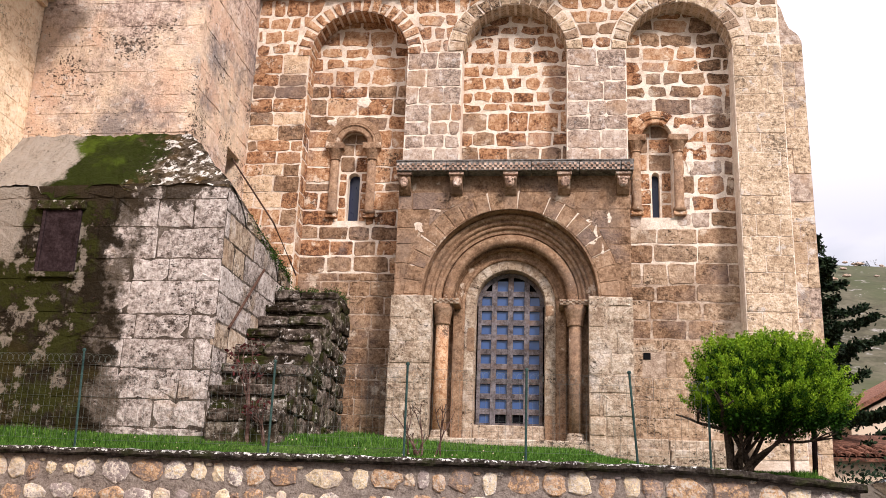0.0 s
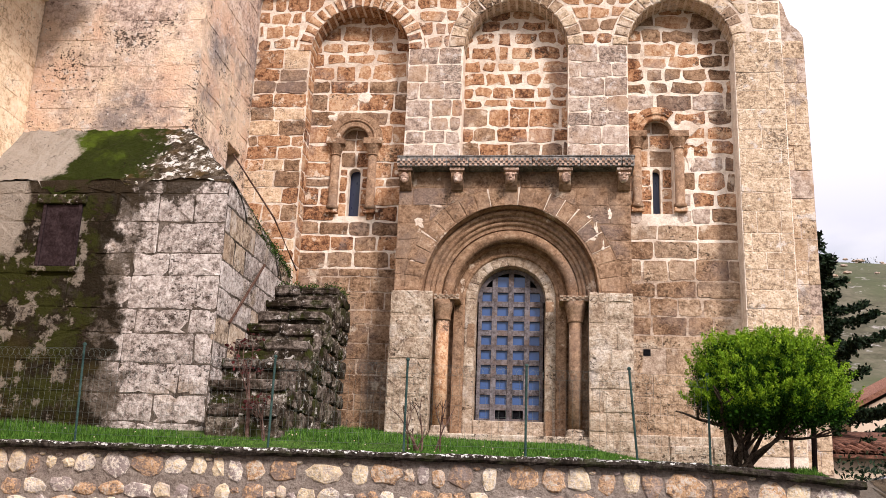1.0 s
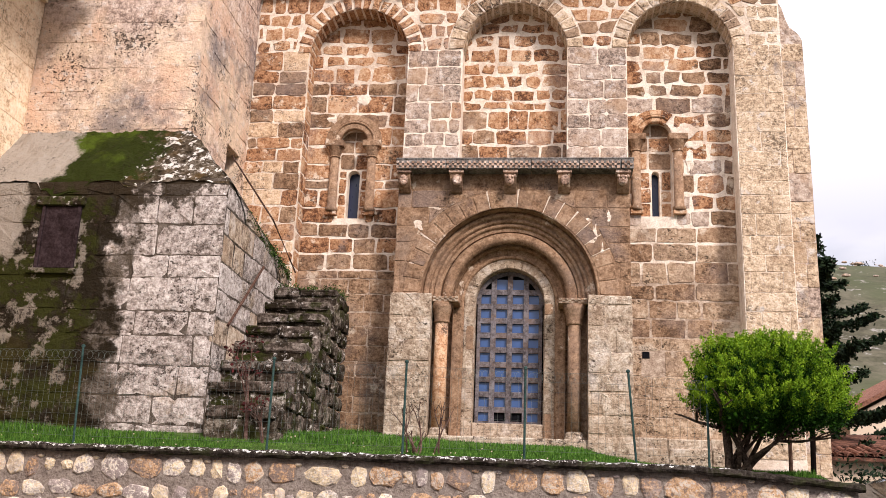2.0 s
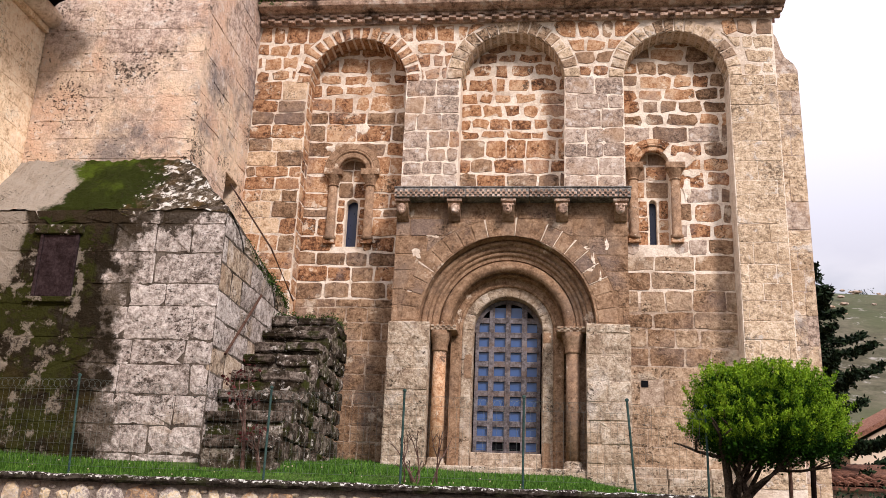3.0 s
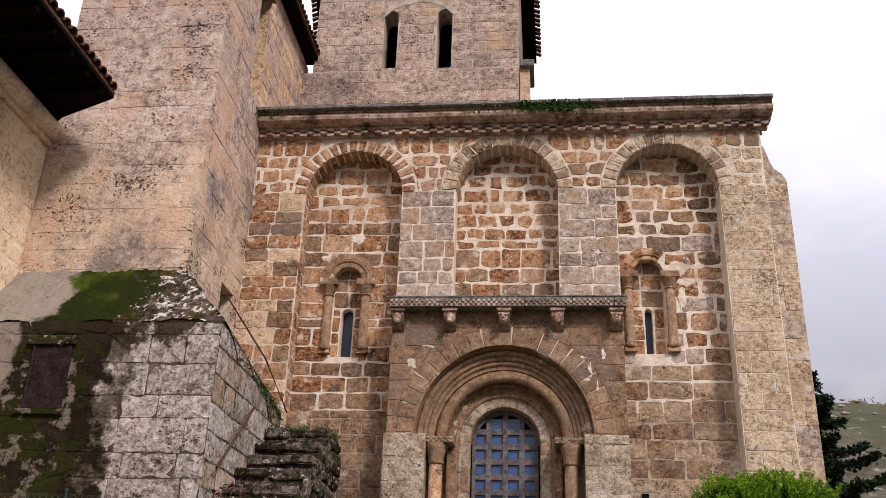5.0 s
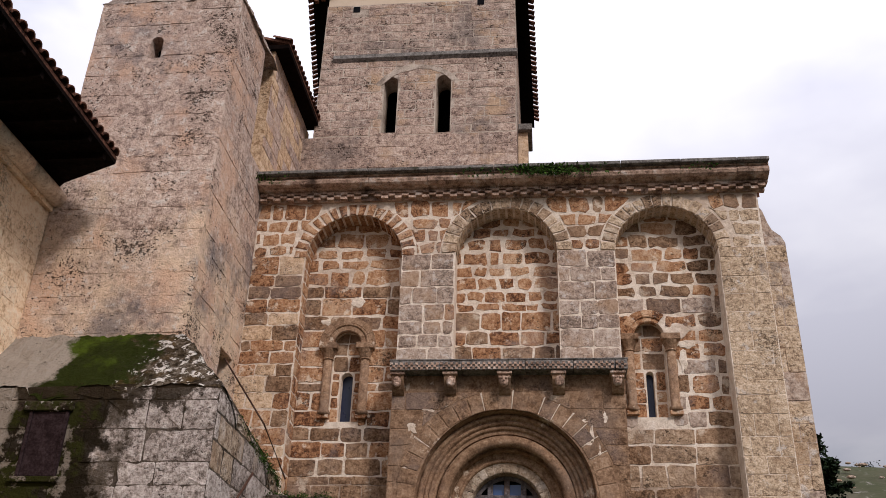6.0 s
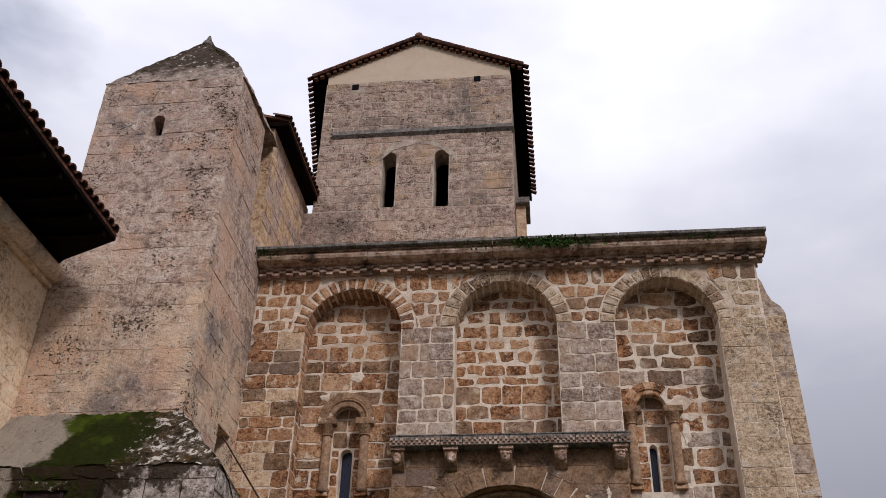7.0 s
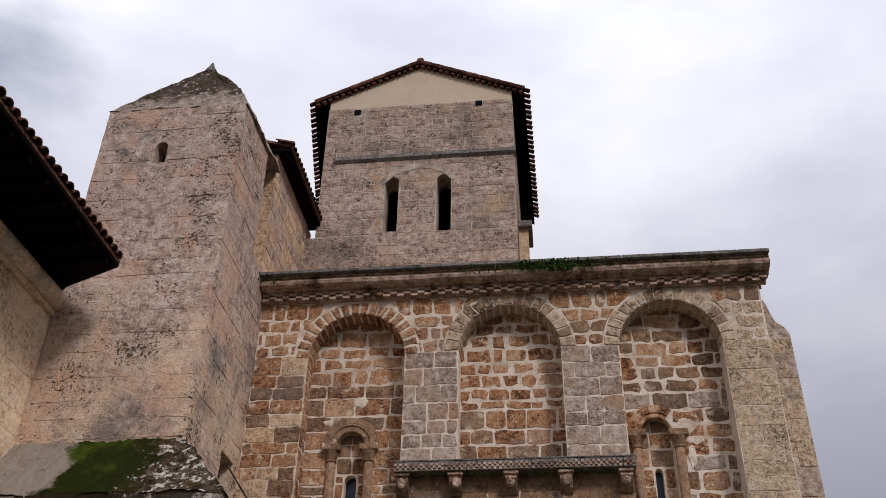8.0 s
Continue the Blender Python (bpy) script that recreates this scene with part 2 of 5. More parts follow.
M_POST = material("green_painted_steel", [(0.015, 0.03, 0.028), (0.03, 0.058, 0.052), (0.05, 0.085, 0.075)], rough=0.5, vary=0.2, bump=0.1)
M_WIRE = material("galvanised_wire", [(0.10, 0.11, 0.10), (0.18, 0.2, 0.18)], rough=0.5, vary=0.1, bump=0.0)
M_RUST = material("rusty_iron", [(0.035, 0.018, 0.013), (0.08, 0.042, 0.03), (0.13, 0.08, 0.06)], rough=0.8, vary=0.2, bump=0.4)
M_BARK = material("dark_bark", [(0.025, 0.017, 0.012), (0.06, 0.042, 0.03), (0.11, 0.08, 0.06)], vary=0.2, bump=1.0, grain=20)
M_TWIG = material("reddish_twig", [(0.04, 0.02, 0.016), (0.085, 0.048, 0.038), (0.17, 0.11, 0.09)], vary=0.2, bump=0.2)
M_REDLEAF = material("dark_red_leaf", [(0.04, 0.012, 0.012), (0.09, 0.02, 0.02)], vary=0.5, bump=0.0, island=True)
M_WEED = material("dark_weed_leaf", [(0.012, 0.024, 0.006), (0.03, 0.06, 0.012), (0.07, 0.13, 0.02)], vary=0.6, bump=0.0, island=True, rough=0.7)
# young shoots are yellower; their extra brightness paints light on the tips
M_SHOOT = material("lit_yellow_green_shoots", [(0.04, 0.10, 0.005), (0.13, 0.24, 0.011), (0.27, 0.39, 0.025)], vary=0.4, grain=4.0, bump=0.0, island=True, rough=0.55)
# inner leaves coloured near black to paint the shade inside the crown
M_SHRUB = material("shaded_inner_foliage", [(0.003, 0.010, 0.002), (0.012, 0.042, 0.003), (0.04, 0.10, 0.008)], vary=0.4, grain=4.0, bump=0.0, island=True, rough=0.55)
M_FIR = material("dark_fir_needles", [(0.006, 0.011, 0.007), (0.014, 0.026, 0.013), (0.028, 0.045, 0.02)], vary=0.8, bump=0.0, island=True, rough=0.7)
M_HILL = material("dry_hill_grass", [(0.04, 0.036, 0.022), (0.075, 0.067, 0.044), (0.115, 0.10, 0.07)], vary=0.0, grain=0.12, fine=1.5, bump=0.3,
                  patches=[((0.055, 0.062, 0.03), 0.05, 0.45, 0.6, 0.8, None), ((0.3, 0.27, 0.25), 0.4, 0.6, 0.66, 0.7, None)])
M_ASPHALT = material("street_asphalt", [(0.035, 0.035, 0.036), (0.05, 0.05, 0.05), (0.075, 0.072, 0.07)], vary=0.0, fine=120)
M_WINWOOD = material("grey_painted_timber", [(0.045, 0.037, 0.038), (0.115, 0.098, 0.10), (0.20, 0.18, 0.19)], rough=0.65, vary=0.3, grain=6, bump=0.3,
                     patches=[((0.17, 0.11, 0.08), 2.5, 0.5, 0.65, 0.6, None)])
M_STEP = material("grey_step_stone", [(0.024, 0.017, 0.012), (0.105, 0.08, 0.064), (0.26, 0.215, 0.18)], vary=0.4, pits=0.9, bump=1.0, grain=6,
                  patches=[((0.016, 0.011, 0.006), 2.2, 0.49, 0.56, 0.9, None), ((0.028, 0.030, 0.007), 2.6, 0.54, 0.6, 0.85, None), (WHITE, 8.0, 0.6, 0.65, 0.7, None)])
M_PIER = material("cream_pier_ashlar", [(0.22, 0.15, 0.10), (0.56, 0.41, 0.275), (0.72, 0.58, 0.44)], vary=0.2, pits=0.55, bump=0.9,
                  patches=[((0.34, 0.22, 0.13), 0.8, 0.54, 0.66, 0.6, None), ((0.27, 0.23, 0.21), 0.7, 0.54, 0.62, 0.7, ((0, 4.1, 4.6),)), (WHITE, 3.0, 0.58, 0.64, 0.7, None)])
M_LOWER = material("worn_lower_ashlar", [(0.16, 0.10, 0.064), (0.37, 0.248, 0.158), (0.55, 0.405, 0.285)], vary=0.2, pits=0.8, bump=0.8,
                   patches=[((0.24, 0.165, 0.12), 0.7, 0.52, 0.64, 0.6, None), (CREAM, 1.1, 0.56, 0.64, 0.65, None)])
M_TORUS = material("pale_moulding_stone", [(0.46, 0.34, 0.24), (0.72, 0.58, 0.45), (0.84, 0.73, 0.60)], vary=0.25, pits=0.4, bump=0.5)
# shutter brown darkened to paint the shade of a recess that isn't cut
M_SHUTTER = material("brown_shutter_recess_shade", [(0.012, 0.007, 0.007), (0.026, 0.016, 0.017), (0.045, 0.03, 0.032)], rough=0.7, vary=0.2, bump=0.3)


def glossy(name, colour, rough, metal=0.0, coat=0.0):
    m = bpy.data.materials.new(name)
    m.use_nodes = True
    b = m.node_tree.nodes["Principled BSDF"]
    b.inputs["Base Color"].default_value = (*colour, 1)
    b.inputs["Roughness"].default_value, b.inputs["Metallic"].default_value, b.inputs["Coat Weight"].default_value = rough, metal, coat
    n, l = m.node_tree.nodes, m.node_tree.links
    t = n.new("ShaderNodeTexNoise")
    t.inputs["Scale"].default_value = 6.0
    r = n.new("ShaderNodeMapRange")
    r.inputs[3].default_value, r.inputs[4].default_value = rough * 0.6, rough * 1.5
    l.new(t.outputs[0], r.inputs[0])
    l.new(r.outputs[0], b.inputs["Roughness"])
    return m


# the blue base colour paints a reflection of blue sky into the panes
M_PANE = glossy("sky_reflection_blue_glass", (0.045, 0.09, 0.22), 0.15, 0.0, 0.25)
M_SLITGLASS = glossy("slit_window_glass", (0.012, 0.018, 0.05), 0.3)
M_CARPAINT = glossy("dark_blue_car_paint", (0.006, 0.009, 0.02), 0.2, 0.0, 1.0)
M_CARGLASS = glossy("dark_car_glass", (0.01, 0.012, 0.014), 0.05)
M_RUBBER = material("tyre_rubber", [(0.012, 0.012, 0.012), (0.03, 0.03, 0.03)], vary=0.0)


# ---- building helpers ----
def finish(bm, name, mat, smooth=False):
    me = bpy.data.meshes.new(name)
    bmesh.ops.recalc_face_normals(bm, faces=bm.faces)
    bm.to_mesh(me)
    bm.free()
    me.materials.append(mat)
    if smooth:
        me.shade_smooth()
    return me


def part(name, bm, mat, parent=None, label="", smooth=False):
    ob = new(name, finish(bm, name, mat, smooth))
    ob.parent = parent
    if label:
        ob["label"] = label
    return ob


def thing(name, label, category, kind="", group="", at=(0, 0, 0)):
    e = new(name)
    e.empty_display_size = 0.2
    e.location = at
    return tagged(e, label, category, group, kind)


def box(bm, x0, x1, y0, y1, z0, z1, bevel=0.0):
    vs = [bm.verts.new((x, y, z)) for x in (x0, x1) for y in (y0, y1) for z in (z0, z1)]
    fs = [bm.faces.new([vs[i] for i in q]) for q in ((0, 1, 3, 2), (4, 6, 7, 5), (0, 4, 5, 1), (2, 3, 7, 6), (0, 2, 6, 4), (1, 5, 7, 3))]
    if bevel:
        edges = list({e for f in fs for e in f.edges})
        bmesh.ops.bevel(bm, geom=edges, offset=bevel, segments=1, affect="EDGES")
    return bm


def boxed(*a, bevel=0.0):
    return box(bmesh.new(), *a, bevel=bevel)


def prism(bm, pts, a0, a1, axis="y"):
    """A polygon, given as (u, v), drawn out between a0 and a1 along an axis."""
    def at(u, v, a):
        return {"y": (u, a, v), "x": (a, u, v), "z": (u, v, a)}[axis]
    lo = [bm.verts.new(at(u, v, a0)) for u, v in pts]
    hi = [bm.verts.new(at(u, v, a1)) for u, v in pts]
    bm.faces.new(lo), bm.faces.new(list(reversed(hi)))
    for i in range(len(pts)):
        j = (i + 1) % len(pts)
        bm.faces.new((lo[i], lo[j], hi[j], hi[i]))
    return bm


def tube(bm, pts, radii, sides=8):
    rings = []
    pts = [Vector(p) for p in pts]
    for i, p in enumerate(pts):
        d = (pts[min(i + 1, len(pts) - 1)] - pts[max(i - 1, 0)]).normalized()
        u = d.orthogonal().normalized()
        v = d.cross(u)
        rings.append([bm.verts.new(p + (u * math.cos(k * math.tau / sides) + v * math.sin(k * math.tau / sides)) * radii[i]) for k in range(sides)])
    for a, b in zip(rings, rings[1:]):
        k0 = min(range(sides), key=lambda k: (b[k].co - pts[0] - (a[0].co - pts[0])).length)
        for k in range(sides):
            bm.faces.new((a[k], a[(k + 1) % sides], b[(k0 + k + 1) % sides], b[(k0 + k) % sides]))
    bm.faces.new(rings[0]), bm.faces.new(rings[-1])
    return bm


def lathe(bm, cx, cy, profile, sides=20):
    """profile: (radius, z) from bottom to top."""
    rings = [[bm.verts.new((cx + r * math.cos(k * math.tau / sides), cy + r * math.sin(k * math.tau / sides), z)) for k in range(sides)] for r, z in profile]
    for a, b in zip(rings, rings[1:]):
        for k in range(sides):
            bm.faces.new((a[k], a[(k + 1) % sides], b[(k + 1) % sides], b[k]))
    bm.faces.new(rings[0]), bm.faces.new(rings[-1])
    return bm


def sweep_arch(bm, cx, zs, zbase, profile, steps=40, stilt=1.0):
    """A profile of (radius, y) swept up one jamb, round the arch and down the other."""
    rows = []
    path = [(-1, 0, zbase)] + [(-math.cos(math.pi * i / steps), math.sin(math.pi * i / steps), zs) for i in range(steps + 1)] + [(1, 0, zbase)]
    for c, s, z in path:
        rows.append([bm.verts.new((cx + r * c, y, z + r * s * stilt)) for r, y in profile])
    for a, b in zip(rows, rows[1:]):
        for k in range(len(profile) - 1):
            bm.faces.new((a[k], a[k + 1], b[k + 1], b[k]))
    return bm


def columns_wall(bm, xs, zlow, ztop, y0, y1):
    """A wall built of upright strips whose lower edge follows zlow(x)."""
    cols = []
    for x, zl in [(x, zlow(x)) for x in xs]:
        cols.append([bm.verts.new(c) for c in ((x, y0, zl), (x, y0, ztop), (x, y1, ztop), (x, y1, zl))])
    for a, b in zip(cols, cols[1:]):
        for k in range(4):
            j = (k + 1) % 4
            bm.faces.new((a[k], a[j], b[j], b[k]))
    bm.faces.new(cols[0]), bm.faces.new(cols[-1])
    return bm


rng = random.Random(7)


def stone_bm(outline, thick, at, dome=0.004, edge=0.012, depth=0.05):
    """One worked stone: an uneven outline, chipped edges and a slightly uneven face; at(u, v, w) gives the place."""
    bm = bmesh.new()
    n = len(outline)
    cu, cv = sum(p[0] for p in outline) / n, sum(p[1] for p in outline) / n
    rings = []
    for shrink, w in ((0.0, -depth), (0.0, thick - edge * 0.8), (edge, thick)):
        ring = []
        for u, v in outline:
            d = math.hypot(u - cu, v - cv) or 1
            k = 1 - shrink / d
            ring.append(bm.verts.new(at(cu + (u - cu) * k, cv + (v - cv) * k, w + (rng.uniform(-dome, dome) if w > 0 else 0))))
        rings.append(ring)
    for a, b in zip(rings, rings[1:]):
        for k in range(n):
            bm.faces.new((a[k], a[(k + 1) % n], b[(k + 1) % n], b[k]))
    mid = bm.verts.new(at(cu, cv, thick + dome * 1.5))
    for k in range(n):
        bm.faces.new((rings[-1][k], rings[-1][(k + 1) % n], mid))
    return bm


def outline_of(u0, u1, v0, v1, jit):
    c = min(0.012 + jit * rng.uniform(0.3, 1.8), (u1 - u0) * 0.2, (v1 - v0) * 0.2)
    nu = max(1, int((u1 - u0) / 0.16))
    pts = []
    for i in range(nu + 1):
        pts.append((u0 + c + (u1 - u0 - 2 * c) * i / nu, v0))
    pts += [(u1, v0 + c), (u1, v1 - c)]
    for i in range(nu + 1):
        pts.append((u1 - c - (u1 - u0 - 2 * c) * i / nu, v1))
    pts += [(u0, v1 - c), (u0, v0 + c)]
    return [(u + rng.uniform(-jit, jit), v + rng.uniform(-jit, jit)) for u, v in pts]


def lay(parent, at, u0, u1, v0, v1, mats, high=(0.26, 0.40), wide=(0.3, 0.75), gap=0.03, thick=(0.003, 0.014), jit=0.01, top=None, circles=(), keep=None, holes=(), name="stone", limit=300, depth=0.05, dome=0.004, edge=0.007):
    """Lays courses of single stones over a stretch of wall. circles: (u, v, radius) that the stones keep out of; keep(u, v): whether a stone's middle is wanted."""
    v, count = v0, 0
    while v < v1 - 0.08:
        h = rng.uniform(*high)
        if v1 - v - h < 0.14:
            h = v1 - v
        u = u0 - rng.uniform(0, wide[0] * 0.7)
        while u < u1 - 0.05:
            w = rng.uniform(*wide)
            a, b = max(u, u0), min(u + w, u1)
            if u1 - b < 0.12:
                b = u1
                w = b - u
            for h0, h1, k0, k1 in holes:
                if a < h1 and b > h0 and v < k1 - 0.05 and v + h > k0 + 0.05:
                    if b <= h1 and a >= h0:
                        b = a
                    elif (a + b) / 2 < (h0 + h1) / 2:
                        b = h0
                    else:
                        a = h1
            if b - a > 0.09 and (keep is None or keep((a + b) / 2, v + h / 2)):
                g = gap / 2
                dv = rng.uniform(-g, g) * 0.6
                gw = g * rng.uniform(0.5, 1.5)
                pts = outline_of(a + gw, b - gw, v + g + dv, v + h - gw + dv * 0.5, jit)
                pts = [(pu, pv + jit * 1.6 * noise.noise((pu * 1.1, pv * 2.3, u0))) for pu, pv in pts]
                ok = True
                if top:
                    pts = [(pu, min(pv, top(pu))) for pu, pv in pts]
                    ok = v + 0.06 < top((a + b) / 2)
                for cu, cv, r in circles:
                    pushed, inside = [], 0
                    for pu, pv in pts:
                        d = math.hypot(pu - cu, pv - cv)
                        if d < r and pv > cv - 0.02:
                            inside += 1
                            pu, pv = cu + (pu - cu) * r / max(d, 0.01), cv + (pv - cv) * r / max(d, 0.01)
                        pushed.append((pu, pv))
                    if inside > len(pts) * 0.62:
                        ok = False
                    pts = pushed
                if ok:
                    mat = mats[int(rng.random() * len(mats))] if isinstance(mats, (list, tuple)) else mats(((a + b) / 2, v + h / 2))
                    part(name, stone_bm(pts, rng.uniform(*thick), at, dome, edge, depth), mat, parent)
                    count += 1
            u += w
        v += h
    return count


def front(y):
    return lambda u, v, w: (u, y - w, v)


def facing_right(x):
    return lambda u, v, w: (x + w, u, v)


def voussoirs(parent, cx, zs, r0, r1, y, mats, n, thick=0.02, gap=0.03, start=0.0, end=math.pi, name="voussoir", jit=0.006):
    for i in range(n):
        a0 = start + (end - start) * i / n + gap / 2 / r1
        a1 = start + (end - start) * (i + 1) / n - gap / 2 / r1
        am = (a0 + a1) / 2
        ro = r1 + rng.uniform(-0.05, 0.03)
        pts = [(r0, a0), (r0, am), (r0, a1), ((r0 + ro) / 2, a1), (ro, a1), (ro, am), (ro, a0), ((r0 + ro) / 2, a0)]
        pts = [(cx - r * math.cos(a) + rng.uniform(-jit, jit), zs + r * math.sin(a) + rng.uniform(-jit, jit)) for r, a in pts]
        part(name, stone_bm(pts, thick + rng.uniform(-0.004, 0.004), front(y)), mats[int(rng.random() * len(mats))], parent)


# ---- ground ----
def ground_height(x, y):
    d = math.hypot(x * 0.6, y)
    s = min(1, max(0, (d - 34) / 150)) if y > 0 else 0
    s = s * s * (3 - 2 * s)
    return 46 * s + (1.5 * s * math.sin(x * 0.045) + 1.2 * s * math.sin(x * 0.11 + y * 0.07))


def spaced(lo, hi, fine, n):
    return sorted({round(math.copysign(abs(i / n) ** 2.4, i) * (hi if i > 0 else -lo), 2) for i in range(-n, n + 1)})


bm = bmesh.new()
gx, gy = spaced(-2500, 2500, 1, 40), spaced(-2500, 2500, 1, 40)
grid = [[bm.verts.new((x, y, ground_height(x, y))) for y in gy] for x in gx]
for i in range(len(gx) - 1):
    for j in range(len(gy) - 1):
        bm.faces.new((grid[i][j], grid[i + 1][j], grid[i + 1][j + 1], grid[i][j + 1]))
tagged(part("ground", bm, M_HILL, smooth=True), "dry grassy ground rising to a bare hill", "ground", kind="structure")
tagged(part("road", boxed(-40, 40, -6, 12.3, 0.004, 0.03), M_ASPHALT), "grey asphalt street below the churchyard wall", "road", kind="structure")


def lawn_height(x, y):
    t = min(1, max(0, (y - 12.9) / 1.2))
    a = np.interp(x, (-5.0, -2.0, 0.0, 1.5), (0.26, 0.13, 0.08, 0.0))
    k = float(np.interp(x, (0.6, 1.6), (0.10, 0.04)))
    return 2.24 + float(a) * t + k * (y - 12.9) + 0.02 * math.sin(x * 1.3) * t - (0.12 * max(0, x - 1.7) * (1 - t))


bm = bmesh.new()
lx = [-16 + 0.398 * i for i in range(51)]
ly = [12.7 + 0.3 * i for i in range(22)]
grid = [[bm.verts.new((x, y, lawn_height(x, y))) for y in ly] for x in lx]
for i in range(len(lx) - 1):
    for j in range(len(ly) - 1):
        bm.faces.new((grid[i][j], grid[i + 1][j], grid[i + 1][j + 1], grid[i][j + 1]))
LAWN = tagged(part("lawn", bm, M_GRASS_SOIL, smooth=True), "strip of short green grass before the church", "lawn", kind="structure")

# ---- churchyard retaining wall ----
YARD = thing("wall_churchyard", "low rubble stone retaining wall with cement joints", "wall", "structure")
WALL_END = 3.92


def coping_drop(x):
    return 0.16 * max(0, (x - 1.7) / 2.2) ** 1.2


tops = [(-14 + (WALL_END + 14) * i / 60, 2.17 - coping_drop(-14 + (WALL_END + 14) * i / 60)) for i in range(60, -1, -1)]
part("mortar_core", prism(bmesh.new(), [(-14, 0), (WALL_END, 0)] + tops, 12.62, 12.95), M_GREYMORTAR, YARD)
part("return_wall", boxed(WALL_END - 0.3, WALL_END, 12.95, 18.3, 0, 2.0), M_GREYMORTAR, YARD)

bm = bmesh.new()
prev = None
n = 150
for i in range(n + 1):
    x = -14 + (WALL_END + 0.06 + 14) * i / n
    drop = coping_drop(x)
    j = [rng.uniform(-0.012, 0.012) for _ in range(6)]
    prof = [(12.52 + j[0], 2.165 + j[1]), (12.49 + j[2], 2.20 + j[3]), (12.50 + j[4], 2.245 + j[5]), (12.56, 2.27 + j[1]), (12.78, 2.275 + j[3]), (12.98, 2.26), (12.98, 2.165)]
    ring = [bm.verts.new((x, y, z - drop)) for y, z in prof]
    if prev:
        for k in range(len(ring)):
            q = (k + 1) % len(ring)
            bm.faces.new((prev[k], prev[q], ring[q], ring[k]))
    else:
        bm.faces.new(ring)
    prev = ring
bm.faces.new(prev)
part("coping", bm, M_COPING, YARD, "dark mossy coping flecked with white lichen")

# ---- church: mortar cores of the walls ----
ARCHES = [(-4.135, 11.06, 1.09), (-0.75, 11.12, 1.11), (2.685, 11.10, 1.085)]
FACADE = thing("wall_facade", "brown limestone church front with three blind arches", "wall", "structure")


def arcade_low(x):
    for cx, zs, r in ARCHES:
        if abs(x - cx) < r - 1e-6:
            return zs + math.sqrt(max(0, r * r - (x - cx) ** 2))
    if -3.06 < x < 1.62:
        return 8.38
    return 2.3


xs = []
for cx, zs, r in ARCHES:
    xs += [cx - r * math.cos(math.pi * i / 36) for i in range(1, 36)] + [cx - r, cx - r + 2e-6, cx + r - 2e-6, cx + r]
xs = sorted(xs + [-6.45, 4.74])
part("arcade_core", columns_wall(bmesh.new(), xs, arcade_low, 12.7, 18.0, 18.5), M_MORTAR, FACADE)
NICHE = thing("wall_niche", "recessed blind wall of brown blocks with cream joints", "wall", "structure")
bm = bmesh.new()
# window: middle, sill, head of the slit, half width; then the recess: half width, spring
SLITS = [(-4.22, 7.47, 8.62, 0.13, 0.33, 9.2), (2.22, 7.55, 8.6, 0.08, 0.33, 9.33)]


def pierced(bm, x0, x1, y0, y1, z0, z1, cx, hw, sill, head):
    """A stretch of wall with one round-headed opening through it."""
    box(bm, x0, cx - hw, y0, y1, z0, z1)
    box(bm, cx + hw, x1, y0, y1, z0, z1)
    if sill > z0:
        box(bm, cx - hw, cx + hw, y0, y1, z0, sill)
    arc = [(cx + hw * math.cos(math.pi * i / 14), head - hw + hw * math.sin(math.pi * i / 14)) for i in range(15)]
    for (xa, za), (xb, zb) in zip(arc, arc[1:]):
        prism(bm, [(xa, za), (xa, z1), (xb, z1), (xb, zb)], y0, y1)


(s1, s2) = SLITS
for s, x0, x1 in ((s1, -5.3, -3.0), (s2, 1.5, 3.8)):
    pierced(bm, x0, x1, 18.5, 18.74, 6.3, 12.6, s[0], s[4], s[1] - 0.02, s[5] + s[4])
    pierced(bm, x0, x1, 18.74, 19.1, 6.3, 12.6, s[0], s[3], s[1], s[2])
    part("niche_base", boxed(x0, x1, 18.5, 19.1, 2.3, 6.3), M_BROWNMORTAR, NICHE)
box(bm, -3.0, 1.5, 18.5, 19.1, 7.6, 12.6)
bmesh.ops.remove_doubles(bm, verts=bm.verts, dist=1e-4)
part("niche_core", bm, M_MORTAR, NICHE)
tagged(part("wall_backing", boxed(-6.4, 4.7, 19.1, 19.4, 2.3, 12.7), M_DARK), "plain inner face closing the church front", "wall", kind="structure")
bm = prism(bmesh.new(), [(4.74, 0.5), (5.26, 0.5), (5.26, 11.36), (5.19, 11.52), (5.02, 11.68), (4.95, 11.86), (4.88, 12.15), (4.74, 12.4)], 18.3, 20.5)
BUTTRESS = thing("wall_buttress", "tall corner buttress with a sloped weathered top", "buttress", "structure")
part("buttress_core", bm, M_GREYSTONE, BUTTRESS)
tagged(part("wall_side", boxed(4.3, 4.74, 18.5, 30, 2.3, 12.7), M_ORANGE), "plain side wall of the church", "wall", kind="structure")

# ---- portal ----
PORTAL = thing("wall_portal", "projecting portal front with round moulded arches", "portal", "structure")
PCX, PZS = -0.77, 5.64


def portal_low(x):
    d = abs(x - PCX)
    return PZS + 1.06 * math.sqrt(max(0, 1.74 ** 2 - d * d)) if d < 1.74 - 1e-6 else 2.3


xs = sorted([-3.06, 1.60] + [PCX - 1.74 * math.cos(math.pi * i / 48) for i in range(1, 48)] + [PCX - 1.74, PCX - 1.74 + 2e-6, PCX + 1.74 - 2e-6, PCX + 1.74])
part("portal_core", columns_wall(bmesh.new(), xs, portal_low, 8.2, 17.8, 18.5), M_PORTAL, PORTAL)


